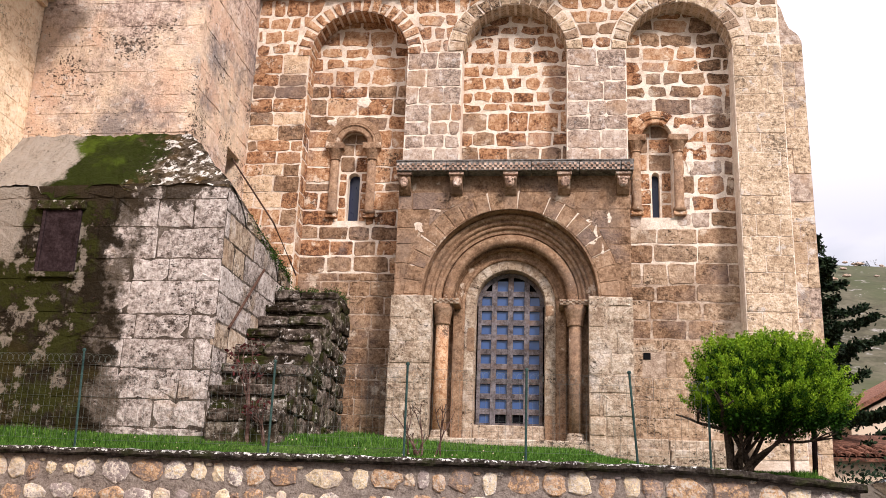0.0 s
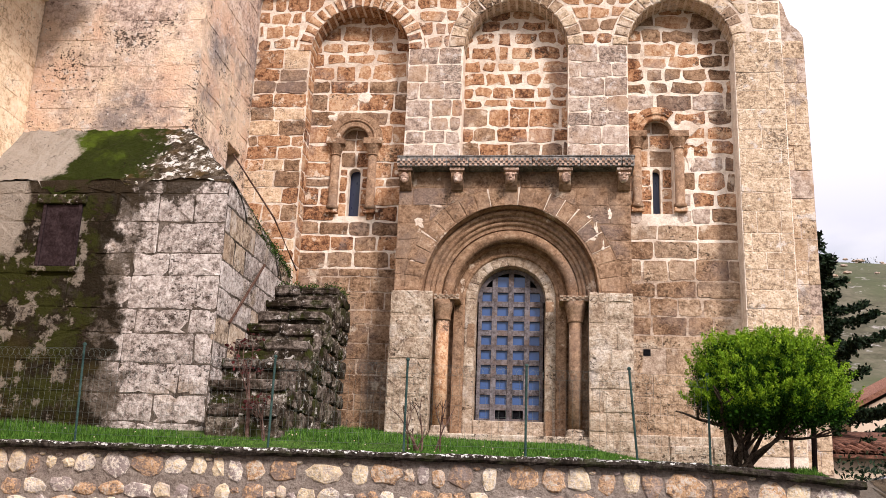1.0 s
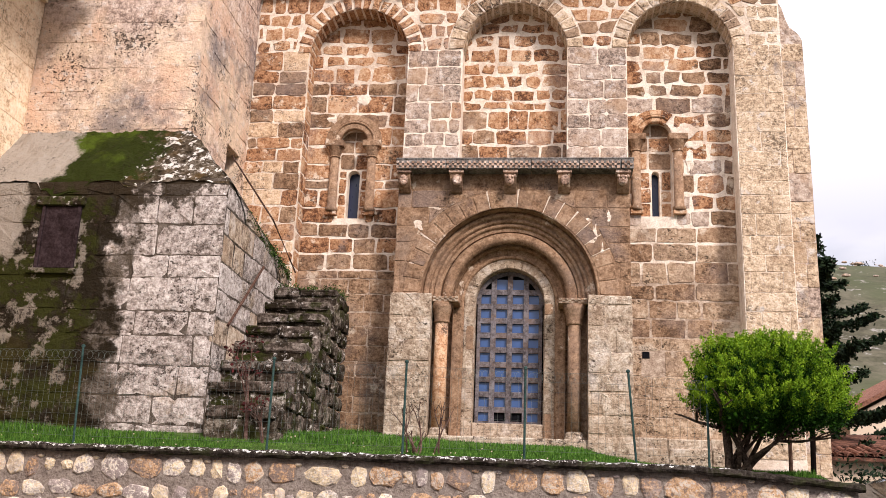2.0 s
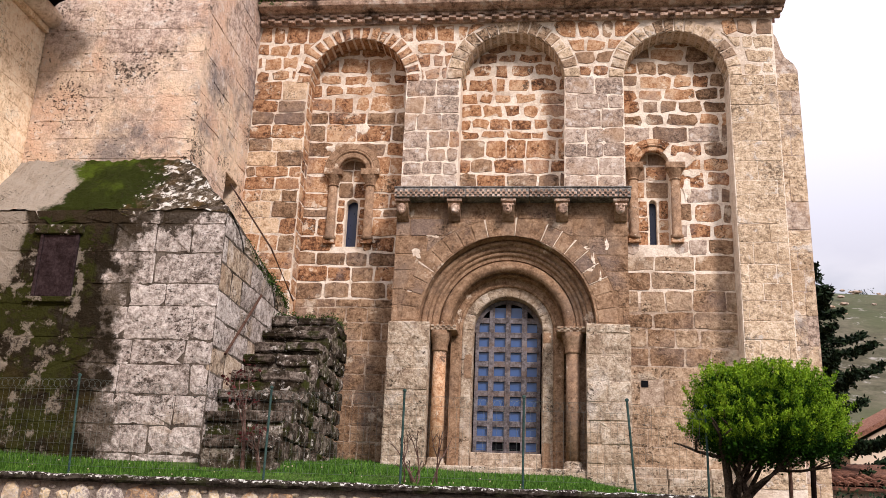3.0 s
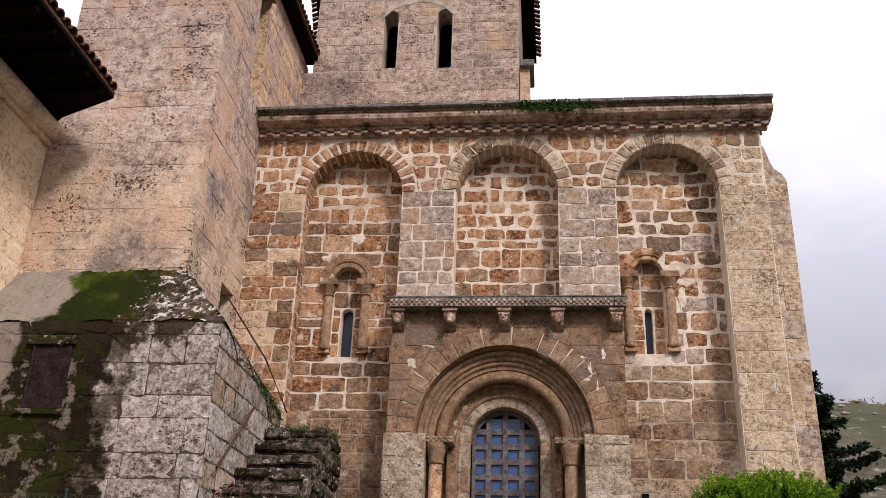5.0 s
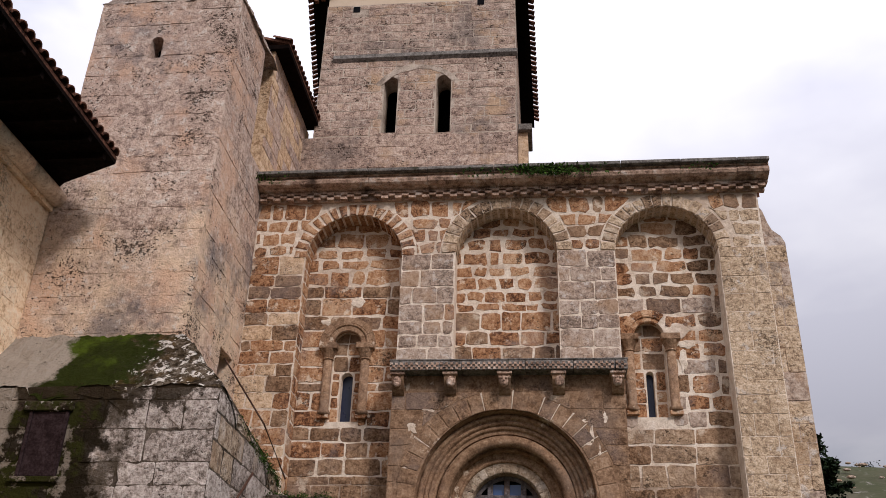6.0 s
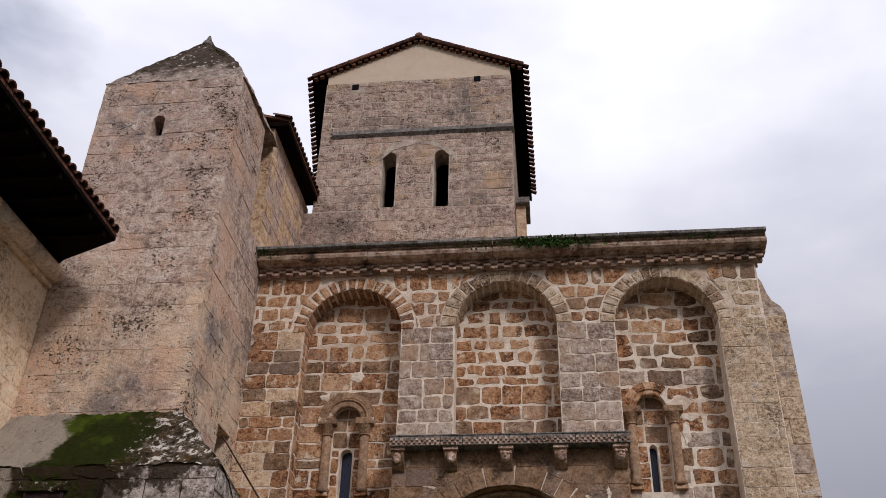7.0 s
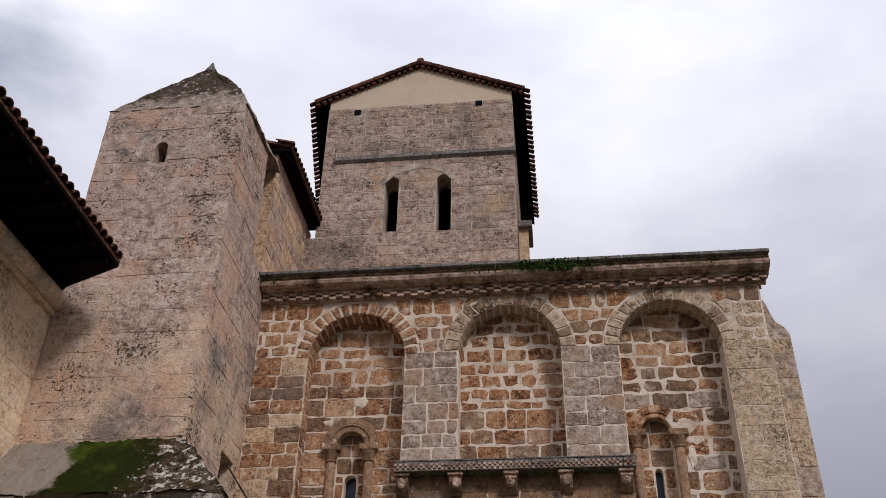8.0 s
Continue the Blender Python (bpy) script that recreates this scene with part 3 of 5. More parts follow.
def roll(r, y, rad, a0, a1, n=7):
    return [(r + rad * math.cos(radians(a0 + (a1 - a0) * i / n)), y + rad * math.sin(radians(a0 + (a1 - a0) * i / n))) for i in range(n + 1)]


# archivolts, outside in
prof1 = [(1.74, 17.81), (1.735, 18.03)] + roll(1.68, 18.06, 0.05, 20, -180) + [(1.61, 18.08)] + roll(1.57, 18.09, 0.038, 20, -170) + [(1.52, 18.11)] + roll(1.48, 18.12, 0.036, 20, -170) + [(1.43, 18.14), (1.37, 18.15)]
part("archivolt", sweep_arch(bmesh.new(), PCX, PZS, PZS, prof1, 56, 1.05), M_PORTAL, PORTAL, smooth=False)
prof2 = [(1.38, 18.14)] + roll(1.25, 18.19, 0.115, 40, -190, 10) + [(1.13, 18.23), (1.12, 18.28)]
part("archivolt", sweep_arch(bmesh.new(), PCX, PZS, PZS, prof2, 56, 1.04), M_PORTAL, PORTAL, "thick plain roll moulding", smooth=True)
prof3 = [(1.12, 18.2), (1.10, 18.40), (0.99, 18.41)] + roll(0.955, 18.42, 0.038, 10, -180) + [(0.91, 18.46)]
part("archivolt", sweep_arch(bmesh.new(), PCX, PZS, 2.9, prof3, 56, 1.02), M_PORTAL, PORTAL)
prof4 = [(0.92, 18.44), (0.90, 18.43), (0.73, 18.45), (0.71, 18.47), (0.69, 18.52), (0.69, 18.95)]
part("door_surround", sweep_arch(bmesh.new(), PCX, PZS + 0.04, 2.9, prof4, 48), M_PLINTH, PORTAL, "pale ring of stones round the door")
# jamb steps behind the columns
for s in (-1, 1):
    bm = bmesh.new()
    a, b = sorted((PCX + s * 1.75, PCX + s * 1.36))
    box(bm, a, b, 18.14, 18.6, 2.9, PZS)
    a, b = sorted((PCX + s * 1.36, PCX + s * 0.95))
    box(bm, a, b, 18.32, 18.6, 2.9, PZS)
    part("jamb", bm, M_PORTAL, PORTAL)
    # plinth core
    a, b = (-3.09, -2.26) if s < 0 else (0.76, 1.61)
    part("plinth_core", boxed(a + 0.01, b - 0.01, 17.66, 18.14, 2.3, 5.66), M_PLINTH, PORTAL)
    # impost block
    a, b = (-2.27, -1.74) if s < 0 else (0.20, 0.77)
    imp = part("impost", boxed(a, b, 17.80, 18.3, 5.52, 5.64, bevel=0.012), M_PORTAL, PORTAL, "carved chequered impost")
    bm = bmesh.new()
    for i in range(9):
        for j in range(3):
            if (i + j) % 2 == 0:
                w = (b - a - 0.04) / 9
                box(bm, a + 0.02 + i * w, a + 0.02 + (i + 1) * w, 17.782, 17.806, 5.53 + j * 0.034, 5.53 + (j + 1) * 0.034)
    part("chequer", bm, M_PLINTH, imp)
    cx = -2.08 if s < 0 else 0.52
    col = thing("portal_column", "slender round portal column with carved capital", "column", group="portal columns", at=(cx, 17.98, 2.9))
    inv = Matrix.Translation((-cx, -17.98, -2.9))
    r = 0.13
    for nm, prof, mt in (("base", [(0.19, 2.86), (0.19, 2.98), (0.165, 3.0), (0.175, 3.04), (0.14, 3.08)], M_PLINTH),
                         ("shaft", [(r, 3.08), (r, 4.0), (r * 0.98, 5.12)], M_ORANGE if s < 0 else M_PORTAL),
                         ("capital", [(r * 0.98, 5.12), (r + 0.03, 5.14), (r + 0.02, 5.17), (r + 0.03, 5.26), (r + 0.07, 5.42), (r + 0.10, 5.52)], M_PORTAL)):
        bm = lathe(bmesh.new(), cx, 17.98, prof, 20)
        bm.transform(inv)
        o = part(nm, bm, mt, col, smooth=True)
tagged(part("door_sill", boxed(PCX - 0.7, PCX + 0.7, 18.47, 18.95, 2.93, 3.25, bevel=0.015), M_PLINTH), "pale stone sill under the door", "sill", kind="structure")
tagged(part("threshold", boxed(-2.25, 0.78, 17.72, 18.9, 2.5, 2.93, bevel=0.02), M_PLINTH), "worn pale stone threshold step", "threshold", kind="structure")

# door: a timber lattice with small panes
DOOR = thing("lattice_door", "grey timber lattice door with small glass panes coloured like reflected sky", "door", at=(PCX, 18.72, 2.93))


def door_part(name, bm, mat, parent=None, label=""):
    bm.transform(Matrix.Translation((-PCX, -18.72, -2.93)))
    return part(name, bm, mat, parent or DOOR, label)


DX0, DX1, DZ0, DZS, DR = PCX - 0.665, PCX + 0.665, 3.25, 5.68, 0.665
door_part("backing", boxed(DX0 - 0.05, DX1 + 0.05, 18.80, 18.84, DZ0, DZS + DR + 0.05), M_DARK)


def door_top(x):
    return DZS + math.sqrt(max(0, DR * DR - (x - PCX) ** 2))


colw = (DX1 - DX0) / 4
rows = [3.385 + 0.3 * i for i in range(10)]
for i in range(5):
    x = DX0 + i * colw
    hw = 0.075 if i in (0, 4) else 0.055
    a, b = max(DX0, x - hw), min(DX1, x + hw)
    door_part("stile", boxed(a, b, 18.69, 18.735, DZ0, min(door_top(a), door_top(b)) if 0 < i < 4 else DZS + 0.18, bevel=0.006), M_WINWOOD)
for i, z in enumerate([DZ0 + 0.03] + [r - 0.15 for r in rows[1:]]):
    half = DR if z < DZS else math.sqrt(max(0.01, DR * DR - (z - DZS) ** 2))
    hh = 0.03 if i == 0 else 0.058
    door_part("rail", boxed(PCX - half, PCX + half, 18.70, 18.74, z - hh, z + hh, bevel=0.006), M_WINWOOD)
arc_o = [(PCX + 0.69 * math.cos(math.pi * i / 20), DZS + 0.69 * math.sin(math.pi * i / 20)) for i in range(21)]
arc_i = [(PCX + 0.61 * math.cos(math.pi * i / 20), DZS + 0.61 * math.sin(math.pi * i / 20)) for i in range(20, -1, -1)]
door_part("arched_head", prism(bmesh.new(), arc_o + arc_i, 18.685, 18.735), M_WINWOOD)
for r in range(10):
    for c in range(4):
        x = DX0 + (c + 0.5) * colw
        z = rows[r] + 0.0
        if z + 0.05 < door_top(x):
            door_part("pane", boxed(x - colw / 2 + 0.02, x + colw / 2 - 0.02, 18.752, 18.762, z - 0.13, min(z + 0.13, door_top(x) - 0.03)), M_DARK if r == 0 and c in (1, 2) else M_PANE)

# ---- corbel table over the portal ----
TABLE = thing("corbel_table", "projecting stone slab carved with chequerwork", "cornice", "structure")
cuts = [-3.08, -2.06, -1.62, -0.35, 0.6, 1.42, 1.66]
for a, b in zip(cuts, cuts[1:]):
    sl = part("slab", boxed(a + 0.004, b - 0.004, 17.47, 18.05, 8.19, 8.39, bevel=0.008), M_SLAB, TABLE)
    bm = bmesh.new()
    w = 0.052
    for i in range(int((b - a) / w)):
        for j in range(3):
            if (i + j) % 2 == 0:
                box(bm, a + 0.006 + i * w, a + 0.006 + (i + 1) * w, 17.448, 17.476, 8.20 + j * 0.05, 8.20 + (j + 1) * 0.05)
    part("chequer", bm, M_CORNICE, sl)
part("slab_lip", boxed(-3.09, 1.67, 17.46, 18.05, 8.39, 8.425, bevel=0.008), M_SLAB, TABLE, "thin mossy top edge")
for i, x in enumerate((-2.92, -1.86, -0.77, 0.30, 1.46)):
    c = thing("corbel", "carved stone corbel like a worn head" if i in (2, 4) else "carved stone corbel with a knob", "corbel", group="corbels over the portal", at=(x, 17.8, 8.0))
    inv = Matrix.Translation((-x, -17.8, -8.0))
    bm = boxed(x - 0.15, x + 0.15, 17.5, 17.82, 8.12, 8.185, bevel=0.01)
    bm.transform(inv)
    part("cap", bm, M_CORNICE, c)
    bm = prism(bmesh.new(), [(17.82, 8.12), (17.54, 8.12), (17.56, 8.02), (17.66, 7.86), (17.74, 7.78), (17.82, 7.76)], x - 0.12, x + 0.12, "x")
    bm.transform(inv)
    part("bracket", bm, M_PORTAL, c)
    lumps = [(0.02 if i % 2 else -0.01, 17.56, 7.98, 0.095, 0.085, 0.12)]
    if i in (2, 4):
        lumps += [(dx, 17.485 if abs(dx) < 0.08 else 17.55, 7.98 + dz, r_, r_, r_) for dx, dz, r_ in ((-0.045, 0.05, 0.03), (0.045, 0.05, 0.03), (0, -0.01, 0.03), (0, -0.07, 0.035), (-0.09, 0.08, 0.035), (0.09, 0.08, 0.035))]
    else:
        lumps.append((0.0, 17.5, 7.9, 0.055, 0.055, 0.055))
    for dx, ly_, lz_, ra, rb, rc in lumps:
        bm = bmesh.new()
        bmesh.ops.create_icosphere(bm, subdivisions=2, radius=1.0, matrix=Matrix.Translation((x + dx, ly_, lz_)) @ Matrix.Diagonal((ra, rb, rc, 1)))
        bm.transform(inv)
        part("carving", bm, M_CORNICE, c, smooth=True)

# ---- top cornice ----
CORNICE = thing("main_cornice", "heavy moulded stone cornice with weeds growing on it", "cornice", "structure")
cuts = [-6.42, -5.1, -3.85, -2.5, -1.0, 0.35, 1.8, 3.1, 4.3, 4.98]
for a, b in zip(cuts, cuts[1:]):
    o = rng.uniform(-0.012, 0.012)
    prof = [(18.1, 12.65), (17.86, 12.65), (17.85, 12.69), (17.76, 12.70), (17.72, 12.72), (17.66, 12.725), (17.60 + o, 12.765), (17.575 + o, 12.83), (17.59 + o, 12.89), (17.64, 12.925), (17.60, 12.94), (17.60, 12.972), (18.1, 12.972)]
    part("moulding", prism(bmesh.new(), prof, a + 0.004, b - 0.004, "x"), M_CORNICE, CORNICE)
    part("capping_slab", boxed(a + 0.005, b - 0.005, 17.46 + o, 18.6, 12.972, 13.06 + o * 0.5, bevel=0.012), M_SLAB, CORNICE)
part("billet_core", boxed(-6.42, 4.90, 17.93, 18.05, 12.47, 12.66), M_CORNICE, CORNICE)
bm = bmesh.new()
for i in range(72):
    for j in range(3):
        if (i + j) % 2 == 0 and rng.random() > 0.04:
            x = -6.4 + i * 0.157
            box(bm, x, x + 0.157, 17.82 + rng.uniform(-0.008, 0.008), 17.94, 12.475 + j * 0.06, 12.475 + (j + 1) * 0.06)
tagged(part("billets", bm, M_CORNICE, CORNICE), "three rows of small chequered billets")
bm = bmesh.new()
for i in range(700):
    x = rng.gauss(0.25, 0.5) if rng.random() < 0.85 else rng.choice((-6.3, -6.2, 3.5, -1.5)) + rng.gauss(0, 0.2)
    z = 12.86 + rng.uniform(-0.1, 0.13)
    y = 17.52 - rng.uniform(-0.04, 0.09)
    a, l_ = rng.uniform(0, math.tau), rng.uniform(0.05, 0.13)
    d = Vector((math.cos(a) * 0.5, -0.5 + rng.uniform(-.3, .3), math.sin(a) * 0.6)) * l_
    s = Vector((d.z, 0, -d.x)).normalized() * l_ * 0.25
    p0 = Vector((x, y, z))
    bm.faces.new([bm.verts.new(p) for p in (p0, p0 + d * 0.5 + s, p0 + d, p0 + d * 0.5 - s)])
part("weeds", bm, M_WEED, CORNICE, "tuft of green weeds")
bm = boxed(-6.45, 4.95, 18.6, 20.9, 12.7, 13.0)
bmesh.ops.translate(bm, verts=[v for v in bm.verts if v.co.y > 20], vec=(0, 0, 1.2))
tagged(part("roof_aisle", bm, M_TILE), "lean-to tiled roof behind the cornice", "roof", kind="structure")


# ---- slit windows with colonnettes ----
def slit_window(name, cx, z0, z1, hw, colx, zc0, zc1, zarch, r_in, r_out, crumbled):
    w = thing(name, "narrow round-headed slit window between colonnettes" + (", its arch crumbled and patched" if crumbled else ""), "window", "structure", at=(cx, 18.5, z0))
    inv = Matrix.Translation((-cx, -18.5, -z0))

    def put(nm, bm, mt, label="", smooth=False, parent=None):
        bm.transform(inv)
        return part(nm, bm, mt, parent or w, label, smooth)
    put("pane", boxed(cx - hw - 0.01, cx + hw + 0.01, 18.95, 18.96, z0, z1), M_SLITGLASS, "dark blue glass")
    for x in colx:
        put("shaft", lathe(bmesh.new(), x, 18.49, [(0.13, zc0 - 0.03), (0.135, zc0 + 0.04), (0.10, zc0 + 0.09), (0.095, zc1)], 16), M_PORTAL, smooth=True)
        put("capital", lathe(bmesh.new(), x, 18.49, [(0.095, zc1), (0.12, zc1 + 0.02), (0.105, zc1 + 0.05), (0.13, zc1 + 0.13), (0.18, zc1 + 0.24)], 14), M_PORTAL)
        put("abacus", boxed(x - 0.2, x + 0.2, 18.33, 18.54, zc1 + 0.24, zc1 + 0.38, bevel=0.01), M_PORTAL)
        put("sill_block", boxed(x - 0.13, x + 0.13, 18.40, 18.52, zc0 - 0.12, zc0 - 0.03, bevel=0.01), M_ORANGE)
    prof = [(r_out, 18.52), (r_out, 18.465), ((r_in + r_out) / 2 + 0.03, 18.455)] + roll((r_in + r_out) / 2 - 0.01, 18.465, 0.03, 0, -180, 5) + [(r_in + 0.02, 18.46), (r_in, 18.475), (r_in, 18.56)]
    n = 7
    for i in range(n):
        if crumbled and i in (5, 6):
            continue
        a0, a1 = math.pi * i / n + 0.008, math.pi * (i + 1) / n - 0.008
        bm = bmesh.new()
        prev = None
        for k in range(6):
            a = a0 + (a1 - a0) * k / 5
            ring = [bm.verts.new((cx - r * math.cos(a), y, zarch + r * math.sin(a))) for r, y in prof]
            if prev:
                for q in range(len(ring) - 1):
                    bm.faces.new((prev[q], prev[q + 1], ring[q + 1], ring[q]))
            else:
                bm.faces.new(ring)
            prev = ring
        bm.faces.new(prev)
        put("voussoir", bm, M_ORANGE if crumbled else M_PORTAL)
    return w


slit_window("window_1", -4.22, 7.47, 8.62, 0.13, (-4.61, -3.80), 7.62, 8.80, 9.19, 0.30, 0.62, False)
slit_window("window_2", 2.22, 7.55, 8.6, 0.08, (1.80, 2.66), 7.68, 8.93, 9.32, 0.29, 0.57, True)

# ---- turret ----
TURRET = thing("wall_turret", "tall pinkish grey ashlar stair turret", "turret", "structure")
TX0, TX1, TY0, TY1, TZ = -9.62, -6.42, 14.95, 18.02, 16.0
bm = bmesh.new()
box(bm, TX0, TX1, TY0 + 0.45, 16.8, 2.3, TZ)
pierced(bm, TX0, TX1, TY0, TY0 + 0.45, 2.3, TZ, -8.17, 0.14, 14.4, 14.98)
bmesh.ops.remove_doubles(bm, verts=bm.verts, dist=1e-4)
part("turret_core", bm, M_TURRET, TURRET)
part("window_dark", boxed(-8.3, -8.04, TY0 + 0.40, TY0 + 0.44, 14.41, 14.95), M_DARK, TURRET)
bm = boxed(TX0, -6.95, 16.8, 18.3, 2.3, 13.2)
box(bm, -6.95, -6.44, 16.8, 18.3, 8.5, 13.2)
box(bm, -6.95, -6.44, 17.62, 18.3, 2.3, 8.5)
part("turret_side_core", bm, M_TURRET, TURRET)
part("doorway", boxed(-6.94, -6.9, 16.81, 17.61, 6.0, 8.49), M_DARK, TURRET, "dark doorway in the turret's flank")
bm = bmesh.new()
cap = [bm.verts.new(p) for p in ((TX0 - 0.05, TY0 - 0.012, TZ), (TX1 + 0.07, TY0 - 0.012, TZ - 0.03), (TX1 + 0.07, 17.6, TZ + 0.1), (TX0 - 0.05, 17.6, TZ))]
apex = [bm.verts.new(p) for p in ((-8.12, 16.2, 18.45), (-8.0, 16.2, 18.45), (-8.0, 16.35, 18.45), (-8.12, 16.35, 18.45))]
for i in range(4):
    bm.faces.new((cap[i], cap[(i + 1) % 4], apex[(i + 1) % 4], apex[i]))
bm.faces.new(apex), bm.faces.new(list(reversed(cap)))
bmesh.ops.subdivide_edges(bm, edges=bm.edges, cuts=15, use_grid_fill=True)
for v in bm.verts:
    v.co += Vector((rng.uniform(-1, 1), rng.uniform(-1, 1), rng.uniform(-1, 1))) * 0.03
    f = min(1, max(0, (v.co.z - TZ) / 2.4))
    v.co.x += 0.16 * math.sin(math.pi * f) * (1 if v.co.x > -8.06 else -0.2)
part("cap", bm, M_CAP, TURRET, "mossy stone pyramid cap")
part("finial", lathe(bmesh.new(), -8.06, 16.27, [(0.18, 18.34), (0.12, 18.5), (0.09, 18.52), (0.03, 18.72)], 8), M_SLAB, TURRET)

# ---- nave wall behind the turret, with its eave ----
NAVE = thing("wall_nave_upper", "yellowish upper nave wall under a tiled eave", "wall", "structure")
part("nave_core", boxed(-10, -6.46, 17.6, 21.2, 12.5, 16.7), M_YELLOW, NAVE)
part("eave_board", boxed(-10, -6.1, 17.5, 21.0, 16.7, 16.82), M_DARKWOOD_SHADE, NAVE)


def tile_row(parent, start, step, n, fall, length=0.5, radius=0.1, mat=M_TILE, name="roof_tile"):
    """Half-round tiles side by side; start: lowest end's middle; fall: the way up the slope."""
    start, step, fall = Vector(start), Vector(step), Vector(fall).normalized()
    side = step.normalized()
    up = side.cross(fall)
    if up.z < 0:
        up = -up
    bm = bmesh.new()
    rows_ = []
    for t, k in ((0, 1.0), (1, 0.85)):
        o = [fall * length * t + side * radius * k * math.cos(math.pi * i / 6) + up * radius * k * math.sin(math.pi * i / 6) for i in range(7)]
        q = [fall * length * t + side * radius * k * 0.8 * math.cos(math.pi * i / 6) + up * radius * k * 0.8 * math.sin(math.pi * i / 6) for i in range(6, -1, -1)]
        rows_.append([bm.verts.new(p) for p in o + q])
    m = len(rows_[0])
    for i in range(m):
        bm.faces.new((rows_[0][i], rows_[0][(i + 1) % m], rows_[1][(i + 1) % m], rows_[1][i]))
    bm.faces.new(rows_[0]), bm.faces.new(rows_[1])
    me = finish(bm, name, mat)
    for i in range(n):
        o = new(name, me)
        o.parent = parent
        o.location = start + step * i + Vector((0, 0, rng.uniform(-0.012, 0.012)))
        o.rotation_euler = (rng.uniform(-0.03, 0.03), rng.uniform(-0.03, 0.03), rng.uniform(-0.04, 0.04))


tile_row(NAVE, (-6.06, 17.5, 16.87), (0, 0.21, 0), 17, (-1, 0, 0.35))
bm = boxed(-10, -6.1, 17.5, 21.0, 16.83, 16.9)
bmesh.ops.translate(bm, verts=[v for v in bm.verts if v.co.x < -9], vec=(0, 0, 1.2))
part("roof", bm, M_TILE, NAVE)

# ---- left wing: yellow wall, torus moulding, deep eave ----
WING = thing("wall_wing", "yellow stone wing wall under a deep timber eave", "wall", "structure")
part("wing_core", boxed(-10.4, -9.62, 2.0, 14.95, 0.0, 11.2), M_PALEYELLOW, WING)
n = 8
for i in range(n):
    y0 = 5 + (14.9 - 5) * i / n
    part("torus_moulding", tube(bmesh.new(), [(-9.47, y0 + 0.012, 10.86), (-9.47, y0 + (14.9 - 5) / n - 0.012, 10.86)], [0.18, 0.18], 18), M_TORUS, WING, smooth=True)
    part("moulding_fillet", boxed(-9.62, -9.53, y0 + 0.005, y0 + (14.9 - 5) / n - 0.005, 10.58, 10.7), M_PALEYELLOW, WING)
# deep shade of the eave's underside is in the board and rafter colour
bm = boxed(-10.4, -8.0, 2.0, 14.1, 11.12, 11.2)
part("eave_boards", bm, M_DARKWOOD_SHADE, WING)
part("eave_end_board", prism(bmesh.new(), [(-9.6, 14.1), (-8.0, 14.1), (-9.3, 14.7), (-9.6, 14.94)], 11.12, 11.24, "z"), M_DARKWOOD_SHADE, WING)
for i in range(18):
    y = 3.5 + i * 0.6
    part("rafter", boxed(-9.6, -8.05, y, y + 0.1, 11.0, 11.12), M_DARKWOOD_SHADE, WING)
tile_row(WING, (-7.96, 2.2, 11.27), (0, 0.235, 0), 51, (-1, 0, 0.4), 0.6, 0.115)
bm = boxed(-12, -8.0, 2.0, 14.1, 11.2, 11.27)
bmesh.ops.translate(bm, verts=[v for v in bm.verts if v.co.x < -11], vec=(0, 0, 1.6))
part("roof", bm, M_TILE, WING)

# ---- annex with mossy sloped top ----
ANNEX = thing("wall_annex", "weathered grey block annex with a mossy sloped top", "annex", "structure")
AY, AX1, AZ = 14.0, -5.24, 6.72
bm = bmesh.new()
pts = {k: bm.verts.new(p) for k, p in {
    "lb": (-11, AY, 2.2), "rb": (AX1, AY, 2.2), "rt": (AX1, AY, AZ), "lt": (-11, AY, AZ - 0.15),
    "bb": (AX1, 17.95, 2.2), "bt": (AX1, 17.95, 6.07)}.items()}
bm.faces.new([pts[k] for k in ("lb", "rb", "rt", "lt")])
bm.faces.new([pts[k] for k in ("rb", "bb", "bt", "rt")])
part("annex_core", bm, M_ANNEXJOINT, ANNEX)
bm = bmesh.new()
ridge = [(-11, TY0, 7.93), (TX1 + 0.02, TY0 + 0.0, 7.98), (TX1 + 0.02, 17.95, 7.1)]
e0, e1, e2 = (-11, AY - 0.03, AZ - 0.1), (AX1 + 0.03, AY - 0.03, AZ - 0.06), (AX1 + 0.03, 17.95, 6.05)


def patch(bm, a, b, c, d, nu, nv, rough=0.03):
    a, b, c, d = map(Vector, (a, b, c, d))
    g = [[bm.verts.new((a.lerp(b, i / nu)).lerp(d.lerp(c, i / nu), j / nv) + Vector((0, 0, 1)) * rough * (noise.noise((a.lerp(b, i / nu)).lerp(d.lerp(c, i / nu), j / nv) * 3.0) + rng.uniform(-0.3, 0.3))) for j in range(nv + 1)] for i in range(nu + 1)]
    for i in range(nu):
        for j in range(nv):
            bm.faces.new((g[i][j], g[i + 1][j], g[i + 1][j + 1], g[i][j + 1]))


patch(bm, e0, e1, ridge[1], ridge[0], 60, 16, 0.07)
patch(bm, e1, e2, ridge[2], ridge[1], 36, 12, 0.07)
bmesh.ops.remove_doubles(bm, verts=bm.verts, dist=0.02)
rim = [v for v in bm.verts if v.is_boundary and (v.co.y < AY + 0.02 or v.co.x > AX1 - 0.02)]
for v in rim:
    hang = max(0.0, 0.10 + 0.42 * noise.noise(v.co * 1.7) + rng.uniform(-0.05, 0.06)) if v.co.x > -8.5 else 0.0
    v.co.z -= hang
part("sloped_top", bm, M_MOSSROOF, ANNEX, "thick green moss and pale lichen on sloping stones")
